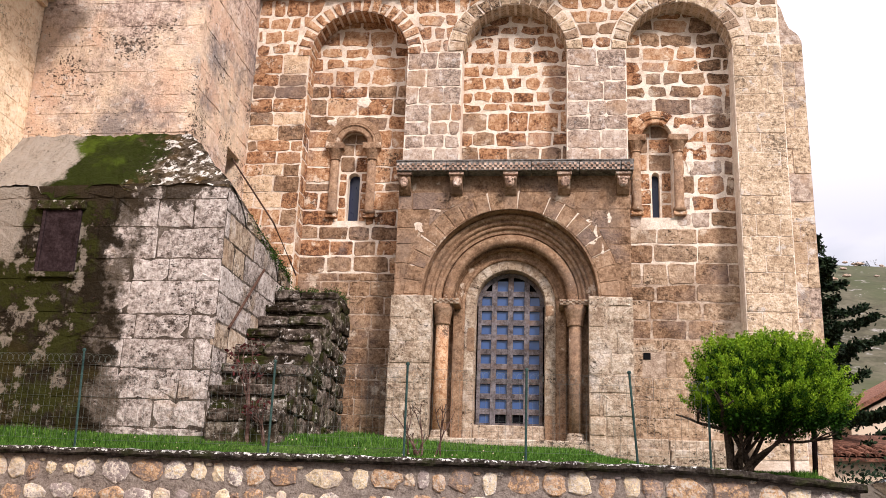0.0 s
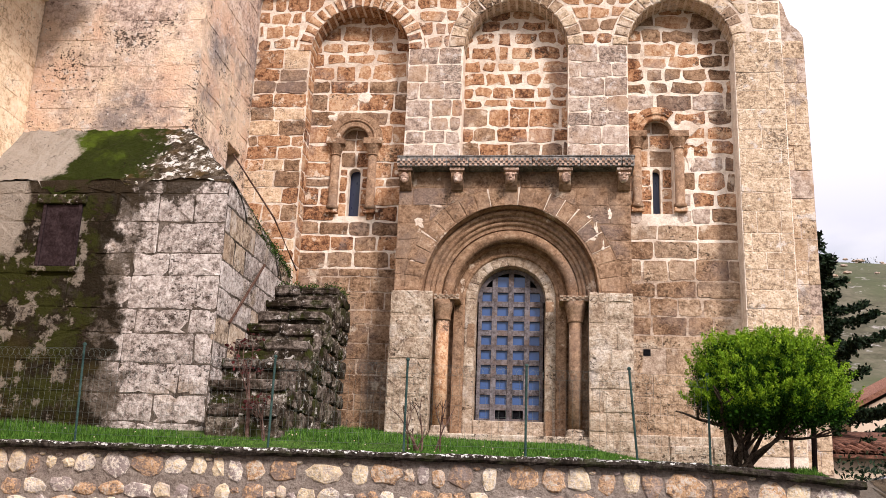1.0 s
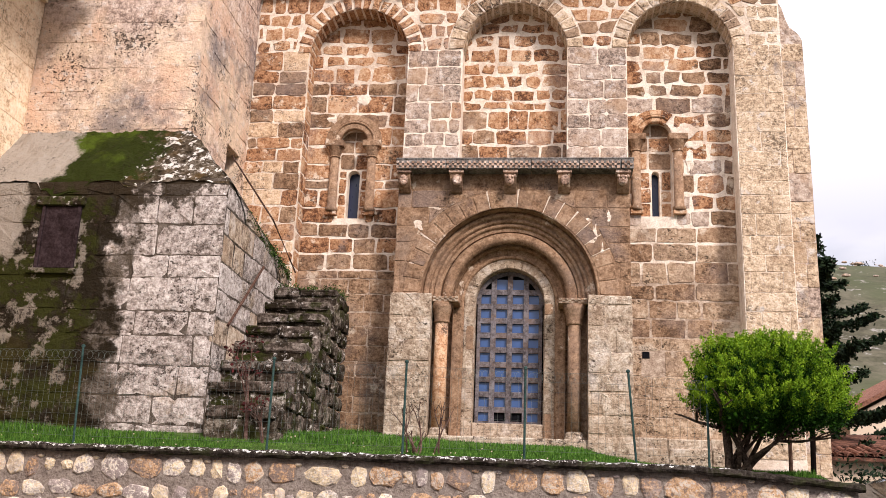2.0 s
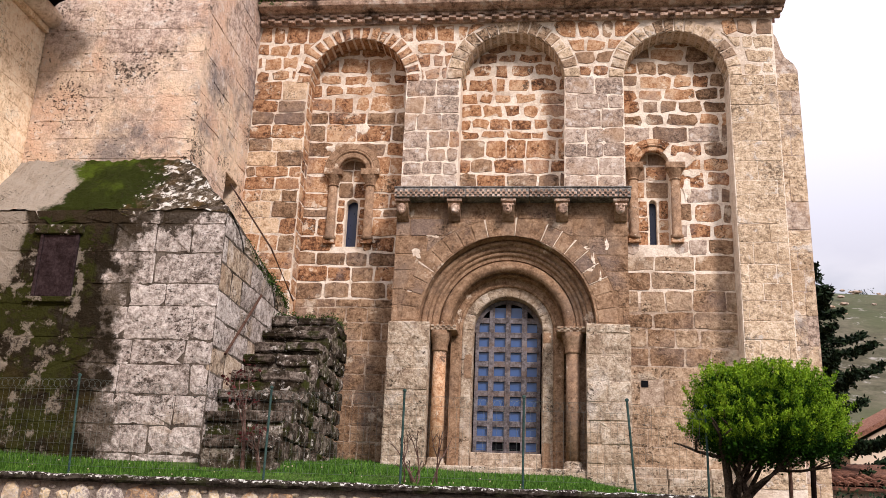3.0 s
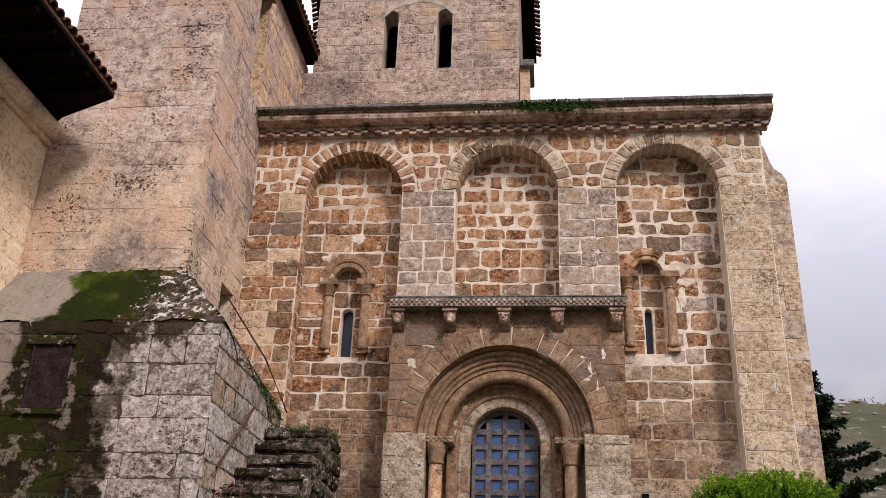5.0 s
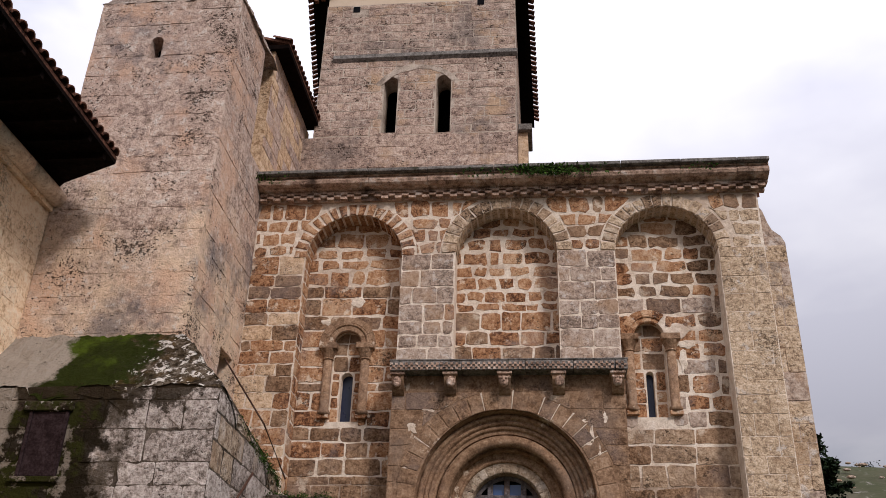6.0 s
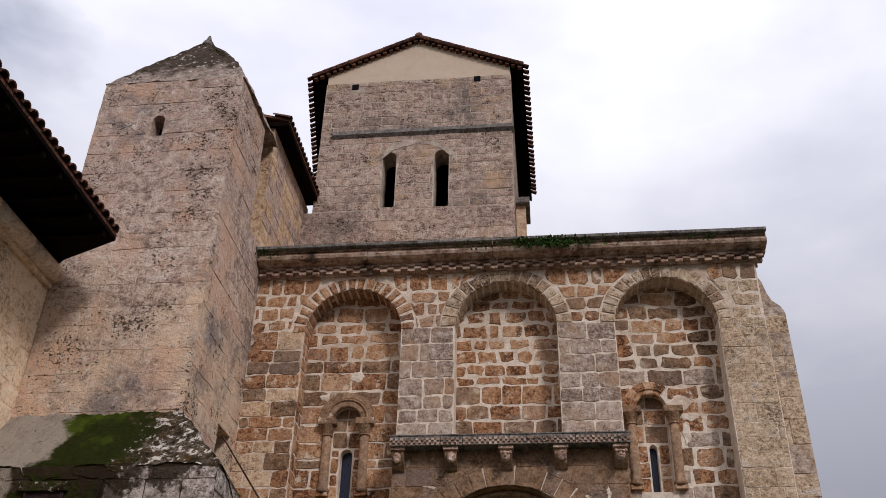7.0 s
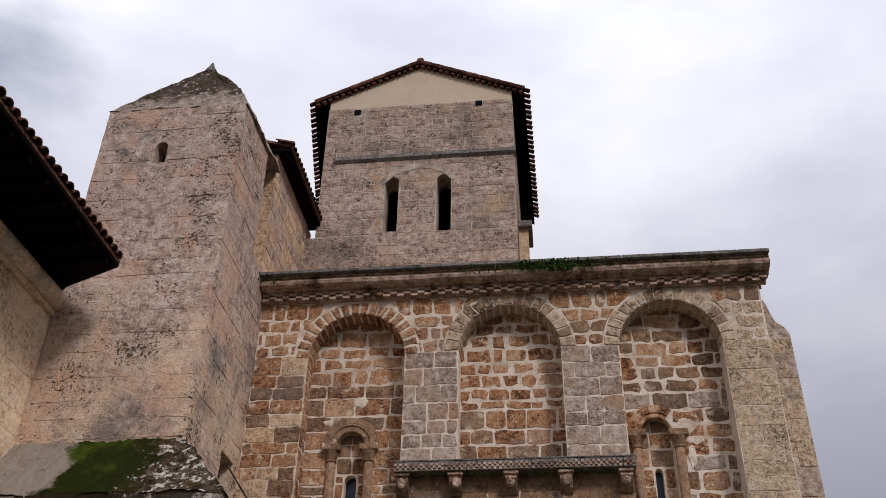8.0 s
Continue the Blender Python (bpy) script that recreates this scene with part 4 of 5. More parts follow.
SHUT = thing("window_3", "small shuttered window in the annex wall", "window", "structure", at=(-8.05, AY, 5.1))
inv = Matrix.Translation((8.05, -AY, -5.1))
for nm, bx, mt in (("shutter", (-8.34, -7.78, AY - 0.03, AY + 0.02, 5.14, 6.2), M_SHUTTER), ("sill", (-8.5, -7.66, AY - 0.08, AY + 0.02, 5.04, 5.13), M_ANNEX),
                   ("lintel", (-8.5, -7.66, AY - 0.09, AY + 0.02, 6.21, 6.36), M_MOSSY), ("frame", (-8.4, -8.34, AY - 0.05, AY + 0.02, 5.13, 6.21), M_SHUTTER), ("frame", (-7.78, -7.72, AY - 0.05, AY + 0.02, 5.13, 6.21), M_SHUTTER)):
    bm = boxed(*bx, bevel=0.008)
    bm.transform(inv)
    part(nm, bm, mt, SHUT)
rail = thing("iron_rail", "thin rusty iron rail leaning along the annex edge", "rail")
part("sloped_bar", tube(bmesh.new(), [(-5.05, 17.7, 6.05), (-5.2, 16.4, 6.75), (-5.95, 15.9, 7.85)], [0.018, 0.018, 0.018], 6), M_RUST, rail)
part("brace", tube(bmesh.new(), [(-5.12, 15.85, 5.68), (-5.12, 14.3, 4.3)], [0.025, 0.025], 6), M_RUST, rail)

# low base course along the wall right of the portal
BASE = thing("baseboard", "weathered stepped base course of the church wall", "base course", "structure")
for k, (y0, z1) in enumerate(((18.28, 2.86), (18.39, 3.06))):
    for a, b in ((1.64, 2.3), (2.3, 3.1), (3.1, 3.71)):
        part("base_stone", boxed(a + 0.006, b - 0.006 + 0.0 * k, y0, 18.52, 2.1, z1 + rng.uniform(-0.015, 0.015), bevel=0.02), M_PLINTH, BASE)

# ---- outside stair ----
STAIR = thing("stone_stair", "mossy outside stair of rough stone blocks", "stair")
SX0, SX1 = -5.26, -3.99
TREADS = [(13.62, 2.96), (14.02, 3.38), (14.48, 3.78), (14.98, 4.18), (15.54, 4.54), (16.06, 4.88), (16.46, 5.2), (16.95, 5.56)]


def stair_top(y):
    z = 2.3
    for ty, tz in TREADS:
        if y >= ty:
            z = tz - 0.14
    return z


def roughened(bm, cuts, amount):
    bmesh.ops.subdivide_edges(bm, edges=bm.edges, cuts=cuts, use_grid_fill=True)
    for v in bm.verts:
        v.co += Vector([amount * (noise.noise(v.co * 4.0 + Vector((k * 7.1, 0, 0))) + rng.uniform(-0.35, 0.35)) for k in range(3)])
    return bm


for i, (y, z) in enumerate(TREADS):
    low = TREADS[i - 1][1] if i else 2.2
    end = TREADS[i + 1][0] + 0.25 if i + 1 < len(TREADS) else 17.95
    x0 = -5.12 if i == 0 else SX0
    st = part("step", roughened(boxed(x0, SX1, y + 0.07, end, low - 0.3, z - 0.12), 4, 0.03), M_MOSSY, STAIR)
    u = x0
    while u < SX1 - 0.05:
        w = rng.uniform(0.45, 0.85)
        if SX1 - u - w < 0.3:
            w = SX1 - u
        part("tread", roughened(boxed(u + 0.012, u + w - 0.012, y + rng.uniform(-0.05, 0.03), end, z - 0.17 + rng.uniform(-0.03, 0.02), z + rng.uniform(-0.025, 0.015), bevel=0.03), 2, 0.022), M_STEP, st)
        u += w
    u = x0
    while u < SX1 - 0.05:
        w = rng.uniform(0.35, 0.8)
        if SX1 - u - w < 0.25:
            w = SX1 - u
        part("riser", roughened(boxed(u + 0.015, u + w - 0.015, y + 0.05, y + 0.3, low - 0.02, z - 0.19, bevel=0.02), 2, 0.022), M_STEP if rng.random() < 0.3 else M_MOSSY, st)
        u += w
part("putlog_hole", boxed(1.86, 2.0, 18.488, 18.52, 4.60, 4.73), M_DARK, NICHE)

# ---- bell tower ----
BELL = thing("bell_tower", "grey stone bell tower with twin arched openings and gabled tiles", "tower")
BY = 20.8
K = BY / 22.0


def bz(z):
    return 1.6 + (z - 1.6) * K


BX0, BX1 = -6.57 * K, -0.62 * K
WINS = [(-4.35 * K, 0.21 * K, bz(17.2), bz(19.28)), (-2.76 * K, 0.22 * K, bz(17.15), bz(19.28))]
bm = bmesh.new()
xs = [BX0] + [c + s * h for c, h, _, _ in WINS for s in (-1, 1)] + [BX1]
for a, b in ((xs[0], xs[1]), (xs[2], xs[3]), (xs[4], xs[5])):
    box(bm, a, b, BY, BY + 0.7, 12.7, bz(22.2))
for c, h, z0, z1 in WINS:
    box(bm, c - h, c + h, BY, BY + 0.7, 12.7, z0)
    arc = [(c + h * math.cos(math.pi * i / 12), z1 - h + h * math.sin(math.pi * i / 12)) for i in range(13)]
    prism(bm, [(c + h, bz(22.2))] + arc + [(c - h, bz(22.2))], BY, BY + 0.7)
for bx in ((BX0, BX0 + 0.6, BY + 0.7, BY + 6), (BX1 - 0.6, BX1, BY + 0.7, BY + 6), (BX0, BX1, BY + 6, BY + 6.5)):
    part("side_wall", boxed(*bx, 12.7, bz(22.2)), M_BELFRY, BELL)
wallb = part("wall", bm, M_PALEJOINT, BELL)
part("dark_inside", boxed(BX0 + 0.7, BX1 - 0.7, BY + 1.6, BY + 1.7, 13, bz(22)), M_DARK, BELL)
for c, h, z0, z1 in WINS:
    part("sill", boxed(c - h - 0.05, c + h + 0.05, BY - 0.06, BY + 0.3, z0 - 0.12, z0, bevel=0.01), M_BELFRY, BELL)
    part("beam", tube(bmesh.new(), [(c - h, BY + 0.6, z0 + 0.35), (c + h, BY + 0.6, z0 + 0.5)], [0.03, 0.03], 6), M_RUST, BELL)
gable = [(BX0 + 0.02, bz(22.2)), (BX1 - 0.02, bz(22.2)), (BX1 - 0.02, 21.45), (-3.62 * K, 22.69), (BX0 + 0.02, 21.45)]
part("gable", prism(bmesh.new(), gable, BY + 0.02, BY + 0.5), M_PLASTER, BELL, "smooth cream plaster gable")
for a, b in ((-6.2 * K, -4.4 * K), (-4.4 * K, -2.5 * K), (-2.5 * K, BX1 + 0.06)):
    part("string_course", prism(bmesh.new(), [(BY + 0.05, bz(20.15)), (BY - 0.09, bz(20.12)), (BY - 0.10, bz(19.98)), (BY + 0.05, bz(19.82))], a + 0.004, b - 0.004, "x"), M_SLAB, BELL)
part("offset_ledge", prism(bmesh.new(), [(BY + 0.05, bz(17.14)), (BY - 0.10, bz(17.06)), (BY - 0.10, 12.7), (BY + 0.05, 12.7)], BX0 - 0.25, BX1 + 0.02, "x"), M_BELFRY, BELL)
# roof slopes, with a left eave that spreads towards the back
RX, RZ = -3.62 * K, 22.68
EL, ER, EZ = -6.66, -0.22, 21.26
bm = bmesh.new()
for ex, bx in ((EL, EL - 1.3), (ER, ER + 0.1)):
    lo = [bm.verts.new(p) for p in ((ex, BY - 0.12, EZ), (RX, BY - 0.12, RZ), (RX, BY + 6.9, RZ), (bx, BY + 6.9, EZ))]
    hi = [bm.verts.new(v.co + Vector((0, 0, 0.09))) for v in lo]
    bm.faces.new(lo), bm.faces.new(list(reversed(hi)))
    for i in range(4):
        bm.faces.new((lo[i], lo[(i + 1) % 4], hi[(i + 1) % 4], hi[i]))
roofb = part("roof", bm, M_DARKWOOD_SHADE, BELL, "tiled gable roof with eaves coloured dark for shade")
tile_row(roofb, (EL - 0.15, BY - 0.05, EZ + 0.0), (-1.3 / 28, 0.24, 0), 28, (1, 0, 0.45), 0.5, 0.085)
tile_row(roofb, (ER + 0.15, BY - 0.05, EZ + 0.0), (0.1 / 28, 0.24, 0), 28, (-1, 0, 0.45), 0.5, 0.085)
for side, ex in ((1, EL), (-1, ER)):
    d = Vector((RX - ex, 0, RZ - EZ))
    n = int(d.length / 0.36)
    for i in range(n):
        p = Vector((ex, BY - 0.1, EZ + 0.1)) + d * i / n
        q = p + d * 1.12 / n
        part("verge_tile", tube(bmesh.new(), [p, q], [0.085, 0.075], 8), M_TILE, roofb)
    for i in range(int(d.length / 0.2)):
        p = Vector((ex, 0, EZ)) + d * (i + 0.5) / int(d.length / 0.2)
        part("eave_tile", boxed(p.x - 0.06, p.x + 0.06, BY - 0.11, BY + 0.02, p.z - 0.06, p.z - 0.0), M_TILE, roofb)
part("ridge_tile", tube(bmesh.new(), [(RX, BY - 0.14, RZ + 0.14), (RX, BY + 6.9, RZ + 0.14)], [0.12, 0.12], 10), M_TILE, roofb)
for hx_, hz_ in ((-5.62 * K, bz(22.02)), (-1.69 * K, bz(22.08))):
    part("putlog_hole", boxed(hx_ - 0.1, hx_ + 0.1, BY - 0.02, BY + 0.1, hz_ - 0.1, hz_ + 0.1), M_DARK, BELL)
sb = thing("wall_rear_pilaster", "small pilaster with a capped top beside the tower", "pilaster", "structure")
part("shaft", boxed(BX1 + 0.02, BX1 + 0.30, BY + 1.3, BY + 2.2, 12.7, 17.15), M_YELLOW, sb)
part("cap", boxed(BX1 + 0.02, BX1 + 0.42, BY + 1.15, BY + 2.3, 17.15, 17.37, bevel=0.02), M_SLAB, sb)


# ---- things before the church: fence, plants ----
def leaf_quads(bm, p, n, spread, size, up=0.4, out=None):
    for _ in range(n):
        q = p + Vector((rng.gauss(0, spread), rng.gauss(0, spread), rng.gauss(0, spread)))
        d = Vector((rng.gauss(0, 1), rng.gauss(0, 1), rng.gauss(up, 0.8)))
        if out is not None:
            d += out * 0.9
        d = d.normalized() * size * rng.uniform(0.6, 1.3)
        s = d.orthogonal().normalized()
        s = (Matrix.Rotation(rng.uniform(0, math.tau), 3, d) @ s) * d.length * 0.28
        bm.faces.new([bm.verts.new(v) for v in (q, q + d * 0.5 + s, q + d, q + d * 0.5 - s)])


FENCE = thing("wire_fence", "green wire mesh fence on thin steel posts", "fence")
POSTS = [(-9.6, 2.36, 3.68, 0.0), (-6.80, 2.30, 3.70, -0.03), (-3.91, 2.30, 3.58, 0.0), (-1.98, 2.30, 3.58, 0.0), (-0.30, 2.30, 3.53, 0.0), (1.16, 2.30, 3.52, -0.05), (2.16, 2.30, 3.46, 0.0)]
for x, z0, z1, lean in POSTS:
    post = part("post", tube(bmesh.new(), [(x - lean, 13.0, z0 - 0.1), (x + lean, 13.0, z1)], [0.017, 0.017], 10), M_POST, FENCE)
    part("post_cap", lathe(bmesh.new(), x + lean, 13.0, [(0.028, z1 - 0.01), (0.028, z1 + 0.015), (0.012, z1 + 0.03)], 10), M_POST, post)
for (xa, za, zb, _), (xb, zc, zd, _) in zip(POSTS, POSTS[1:]):
    bm = bmesh.new()
    n = int((xb - xa) / 0.09)

    def wire(p, q, r=0.0016):
        tube(bm, [p, q], [r, r], 3)
    top = (zb - 0.05, zd - 0.05)
    for k in range(9):
        f = k / 8
        wire((xa, 13.0, za + 0.1 + (top[0] - za - 0.1) * f), (xb, 13.0, zc + 0.1 + (top[1] - zc - 0.1) * f), 0.0022 if k in (0, 7, 8) else 0.0014)
    for k in range(1, n):
        f = k / n
        x = xa + (xb - xa) * f
        wire((x, 13.0, za + (zc - za) * f + 0.1), (x, 13.0, top[0] + (top[1] - top[0]) * f - 0.14))
        # loops along the top
        zt = top[0] + (top[1] - top[0]) * f
        pts = [(x + 0.045 * math.cos(a * math.pi / 4), 13.0, zt - 0.07 + 0.06 * math.sin(a * math.pi / 4)) for a in range(8)]
        for a in range(8):
            wire(pts[a], pts[(a + 1) % 8])
    part("mesh_panel", bm, M_WIRE, FENCE, "thin faded wire mesh")


def grass(name, x0, x1, y0, y1, n, label):
    bm = bmesh.new()
    for _ in range(n):
        x, y = rng.uniform(x0, x1), rng.uniform(y0, y1)
        if x > -5.6 and x < -3.95 and y > 13.6 or x < -5.1 and y > 13.95 or -3.2 < x < 1.7 and y > 17.6:
            continue
        k = 0.55 + 0.6 * noise.noise((x * 1.1, y * 1.1, 3.0)) + 0.4 * max(0, -x - 4) / 5
        l_ = rng.uniform(0.05, 0.13) * max(0.3, k)
        p = Vector((x, y, lawn_height(x, y) - 0.01))
        a = rng.uniform(0, math.tau)
        t = Vector((math.cos(a) * 0.4, math.sin(a) * 0.4, 1)) * l_
        w = Vector((math.cos(a + 1.57), math.sin(a + 1.57), 0)) * 0.007
        bm.faces.new([bm.verts.new(v) for v in (p - w, p + w, p + t)])
    return tagged(part(name, bm, M_GRASS), label, "grass", kind="stuff")


grass("grass", -10.5, 3.8, 12.85, 14.6, 60000, "short bright green grass blades along the wall")
grass("grass", -5.0, 3.8, 14.6, 18.0, 16000, "sparse green grass blades near the church base")
bm = bmesh.new()
for _ in range(60):
    x, y = rng.uniform(-10, 3.5), rng.uniform(12.9, 13.9)
    bmesh.ops.create_icosphere(bm, subdivisions=1, radius=rng.uniform(0.007, 0.013), matrix=Matrix.Translation((x, y, lawn_height(x, y) + rng.uniform(0.03, 0.07))))
tagged(part("daisies", bm, M_PLASTER), "tiny pale daisies scattered in the grass", "flowers", kind="stuff")


def branch(bm, p, d, length, r, depth, tips, bend=0.35, keep=0.72):
    pts, q, dd = [p.copy()], p.copy(), d.normalized()
    for i in range(3):
        dd = (dd + Vector((rng.gauss(0, bend), rng.gauss(0, bend), rng.gauss(0.06, bend * 0.6))) * 0.4).normalized()
        q = q + dd * length / 3
        pts.append(q.copy())
    tube(bm, pts, [r, r * 0.9, r * 0.78, r * 0.62], 6)
    if depth == 0:
        tips.append((q, dd))
        return
    for _ in range(2 if rng.random() < 0.6 else 3):
        nd = (dd + Vector((rng.gauss(0, 0.5), rng.gauss(0, 0.5), rng.gauss(0.1, 0.3)))).normalized()
        branch(bm, q, nd, length * keep, r * 0.6, depth - 1, tips, bend, keep)


# clipped evergreen with many stems
SHRUB = thing("evergreen_shrub", "dense bright green evergreen shrub with many dark stems", "shrub", at=(2.6, 13.35, 2.25))
inv = Matrix.Translation((-2.6, -13.35, -2.25))
tips = []
for i in range(11):
    a = i * 2.4
    d = Vector((math.cos(a) * 0.55 + 0.30, math.sin(a) * 0.45, 1.0))
    if i > 7:
        d = Vector((0.7, rng.uniform(-0.4, 0.4), 0.85))
    bm = bmesh.new()
    branch(bm, Vector((2.58 + rng.uniform(-0.16, 0.16), 13.35 + rng.uniform(-0.1, 0.1), 2.25)), d, 0.62, rng.uniform(0.028, 0.05), 2, tips)
    bm.transform(inv)
    part("stem", bm, M_BARK, SHRUB)


def crown_inside(p):
    u = (p - Vector((3.04, 13.35, 3.2)))
    if u.z < 0:
        return (u.x / 0.99) ** 2 + (u.y / 0.9) ** 2 + (u.z / 0.55) ** 2
    return abs(u.x / 0.99) ** 1.8 + abs(u.y / 0.9) ** 1.8 + (u.z / 0.88) ** 1.8


bm, bs = bmesh.new(), bmesh.new()
tufts = []
for _ in range(60000):
    p = Vector((rng.uniform(1.8, 4.3), rng.uniform(12.3, 14.4), rng.uniform(2.68, 4.45)))
    s = crown_inside(p) + 0.32 * noise.noise(p * 1.9) + (1.0 if p.z < 2.82 + 0.12 * abs(2.9 - p.x) else 0.0)
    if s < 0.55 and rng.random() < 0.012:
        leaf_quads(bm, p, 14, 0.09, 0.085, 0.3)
    if 0.5 < s < 0.96 and all((p - q).length > 0.155 for q in tufts):
        tufts.append(p)
for p in tufts:
    out = (p - Vector((3.0, 13.35, 2.75))).normalized()
    way = Vector((out.x * 0.55, out.y * 0.55, 0.55 + out.z * 0.5)).normalized()
    size = rng.uniform(0.8, 1.35)
    # dark leaves behind, bright ones outside: crown shade and highlights as colour
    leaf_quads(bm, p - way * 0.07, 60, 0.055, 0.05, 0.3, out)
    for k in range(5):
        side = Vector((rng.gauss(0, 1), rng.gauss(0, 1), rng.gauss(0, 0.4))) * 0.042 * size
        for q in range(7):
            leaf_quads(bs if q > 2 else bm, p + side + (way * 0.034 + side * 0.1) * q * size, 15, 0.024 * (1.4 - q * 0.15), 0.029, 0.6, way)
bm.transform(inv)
part("crown", bm, M_SHRUB, SHRUB, "dense green inner leaves coloured dark as if in shade")
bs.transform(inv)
part("outer_foliage", bs, M_SHOOT, SHRUB, "young yellow-green tips brightened as if lit")

# bare saplings
def sapling(x, y, h, label, leaves, spread):
    z = lawn_height(x, y)
    t = thing("sapling", label, "sapling", at=(x, y, z))
    bm = bmesh.new()
    tp = []
    if spread == 1:
        tube(bm, [(x, y, z - 0.05), (x - 0.02, y, z + h * 0.35), (x - 0.07, y, z + h * 0.62)], [0.033, 0.028, 0.02], 8)
        for k in range(6):
            p0 = Vector((x - 0.05, y, z + h * rng.uniform(0.3, 0.62)))
            branch(bm, p0, Vector((rng.uniform(-0.5, 0.35), rng.uniform(-0.2, 0.2), 1)), h * rng.uniform(0.2, 0.36), 0.011, 1, tp, 0.15, 0.5)
    else:
        for k in range(spread):
            branch(bm, Vector((x + rng.uniform(-0.03, 0.03) * spread, y, z - 0.05)), Vector((rng.gauss(0, 0.3), rng.gauss(0, 0.15), 1)), h * 0.5, 0.017, 2, tp, 0.2, 0.6)
    bm.transform(Matrix.Translation((-x, -y, -z)))
    part("stem", bm, M_TWIG, t)
    if leaves:
        bm = bmesh.new()
        for p, d in tp:
            leaf_quads(bm, p, leaves, 0.04, 0.06, -0.2)
        bm.transform(Matrix.Translation((-x, -y, -z)))
        part("leaves", bm, M_REDLEAF, t)


sapling(-4.42, 13.6, 1.5, "thin upright sapling with dark red leaves", 9, 1)
sapling(-4.2, 13.5, 0.7, "low reddish twigs beside the stair", 4, 3)
sapling(-1.65, 13.3, 0.85, "leafless reddish bush of thin twigs by the fence", 0, 5)
sapling(-1.9, 13.35, 0.4, "small bare twigs by a fence post", 0, 3)

# dark poles with a rail by the buttress
POLES = thing("handrail", "dark iron handrail with two posts beside the buttress", "handrail")
part("post", tube(bmesh.new(), [(3.6, 14.6, 2.2), (3.62, 14.6, 3.1)], [0.03, 0.03], 8), M_RUST, POLES)
part("post", tube(bmesh.new(), [(3.92, 14.6, 2.1), (3.95, 14.6, 3.08)], [0.04, 0.04], 8), M_DARKWOOD_SHADE, POLES)
part("rail", tube(bmesh.new(), [(3.6, 14.6, 2.81), (3.96, 14.6, 3.0)], [0.022, 0.022], 8), M_RUST, POLES)

# fir behind the corner
FIR = thing("fir_tree", "dark spreading fir tree behind the church corner", "tree", at=(6.75, 24.0, 0.8))
inv = Matrix.Translation((-6.75, -24.0, -0.8))
bm = tube(bmesh.new(), [(6.75, 24, 0.0), (6.78, 24, 4), (6.75, 24, 8.9)], [0.2, 0.13, 0.03], 8)
bm.transform(inv)
part("trunk", bm, M_BARK, FIR)
bm, bw = bmesh.new(), bmesh.new()
for i in range(58):
    z = 2.2 + 6.4 * (i / 58) + rng.uniform(-0.1, 0.1)
    a = i * 2.4 + rng.uniform(-0.3, 0.3)
    ln = (0.5 + (9.3 - z) * 0.33) * rng.uniform(0.55, 1.15)
    prev = Vector((6.76, 24, z))
    pts = [prev.copy()]
    m = int(ln / 0.09)
    for k in range(m):
        f = k / m
        p = Vector((6.76 + math.cos(a) * ln * f, 24 + math.sin(a) * ln * f, z - 0.45 * f * ln + 0.55 * f * f * ln))
        pts.append(p)
        for side in (-1, 1):
            t = Vector((-math.sin(a) * side, math.cos(a) * side, -0.55 + rng.uniform(-0.3, 0.3))).normalized()
            w = 0.36 * (1 - f * 0.7) * rng.uniform(0.6, 1.1)
            for q in range(6):
                leaf_quads(bm, p + t * w * q / 6, 4, 0.04, 0.12, 0.0, Vector((math.cos(a), math.sin(a), 0.2)))
    if len(pts) > 2:
        tube(bw, pts, [0.03 * (1 - 0.8 * k / len(pts)) for k in range(len(pts))], 4)
bw.transform(inv)
part("branches", bw, M_BARK, FIR)
bm.transform(inv)
part("crown", bm, M_FIR, FIR, "drooping dark needles")

# small trees and stones on the hill crest
def hill_tree(x, y, s):
    z = ground_height(x, y)
    t = thing("hill_tree", "small dark oak on the bare hill crest", "tree", group="trees on the hill", at=(x, y, z))
    bm = tube(bmesh.new(), [(0, 0, -0.3), (0.1 * s, 0, 0.9 * s)], [0.14 * s, 0.09 * s], 6)
    part("trunk", bm, M_BARK, t)
    bm = bmesh.new()
    for _ in range(60):
        p = Vector((rng.gauss(0, 0.55), rng.gauss(0, 0.5), 1.35 + rng.gauss(0, 0.28))) * s
        leaf_quads(bm, p, 8, 0.14 * s, 0.22 * s)
    part("crown", bm, M_FIR, t)


for x, y, s in ((59, 178, 1.5), (55.6, 179, 0.7), (53.2, 180, 0.6), (50.5, 176, 0.5), (62, 170, 0.5)):
    hill_tree(x, y, s)
bm = bmesh.new()
for _ in range(380):
    x, y = rng.uniform(36, 66), rng.uniform(120, 180)
    if y < 160 and rng.random() < 0.6:
        continue
    s = rng.uniform(0.12, 0.5)
    bmesh.ops.create_icosphere(bm, subdivisions=1, radius=1, matrix=Matrix.Translation((x, y, ground_height(x, y))) @ Matrix.Diagonal((s * 1.5, s, s * 0.6, 1)))
tagged(part("hill_rocks", bm, M_GREYSTONE), "pale limestone rocks scattered on the hillside", "rocks", kind="stuff")

# side lane with a parked car, hedge, shed and house
bm = boxed(3.95, 14, 9.0, 24.0, 0.0, 0.05)
for v in bm.verts:
    v.co.z += 0.85 if v.co.y > 20 else 0.0
bmesh.ops.subdivide_edges(bm, edges=[e for e in bm.edges if abs(e.verts[0].co.y - e.verts[1].co.y) > 5], cuts=4)
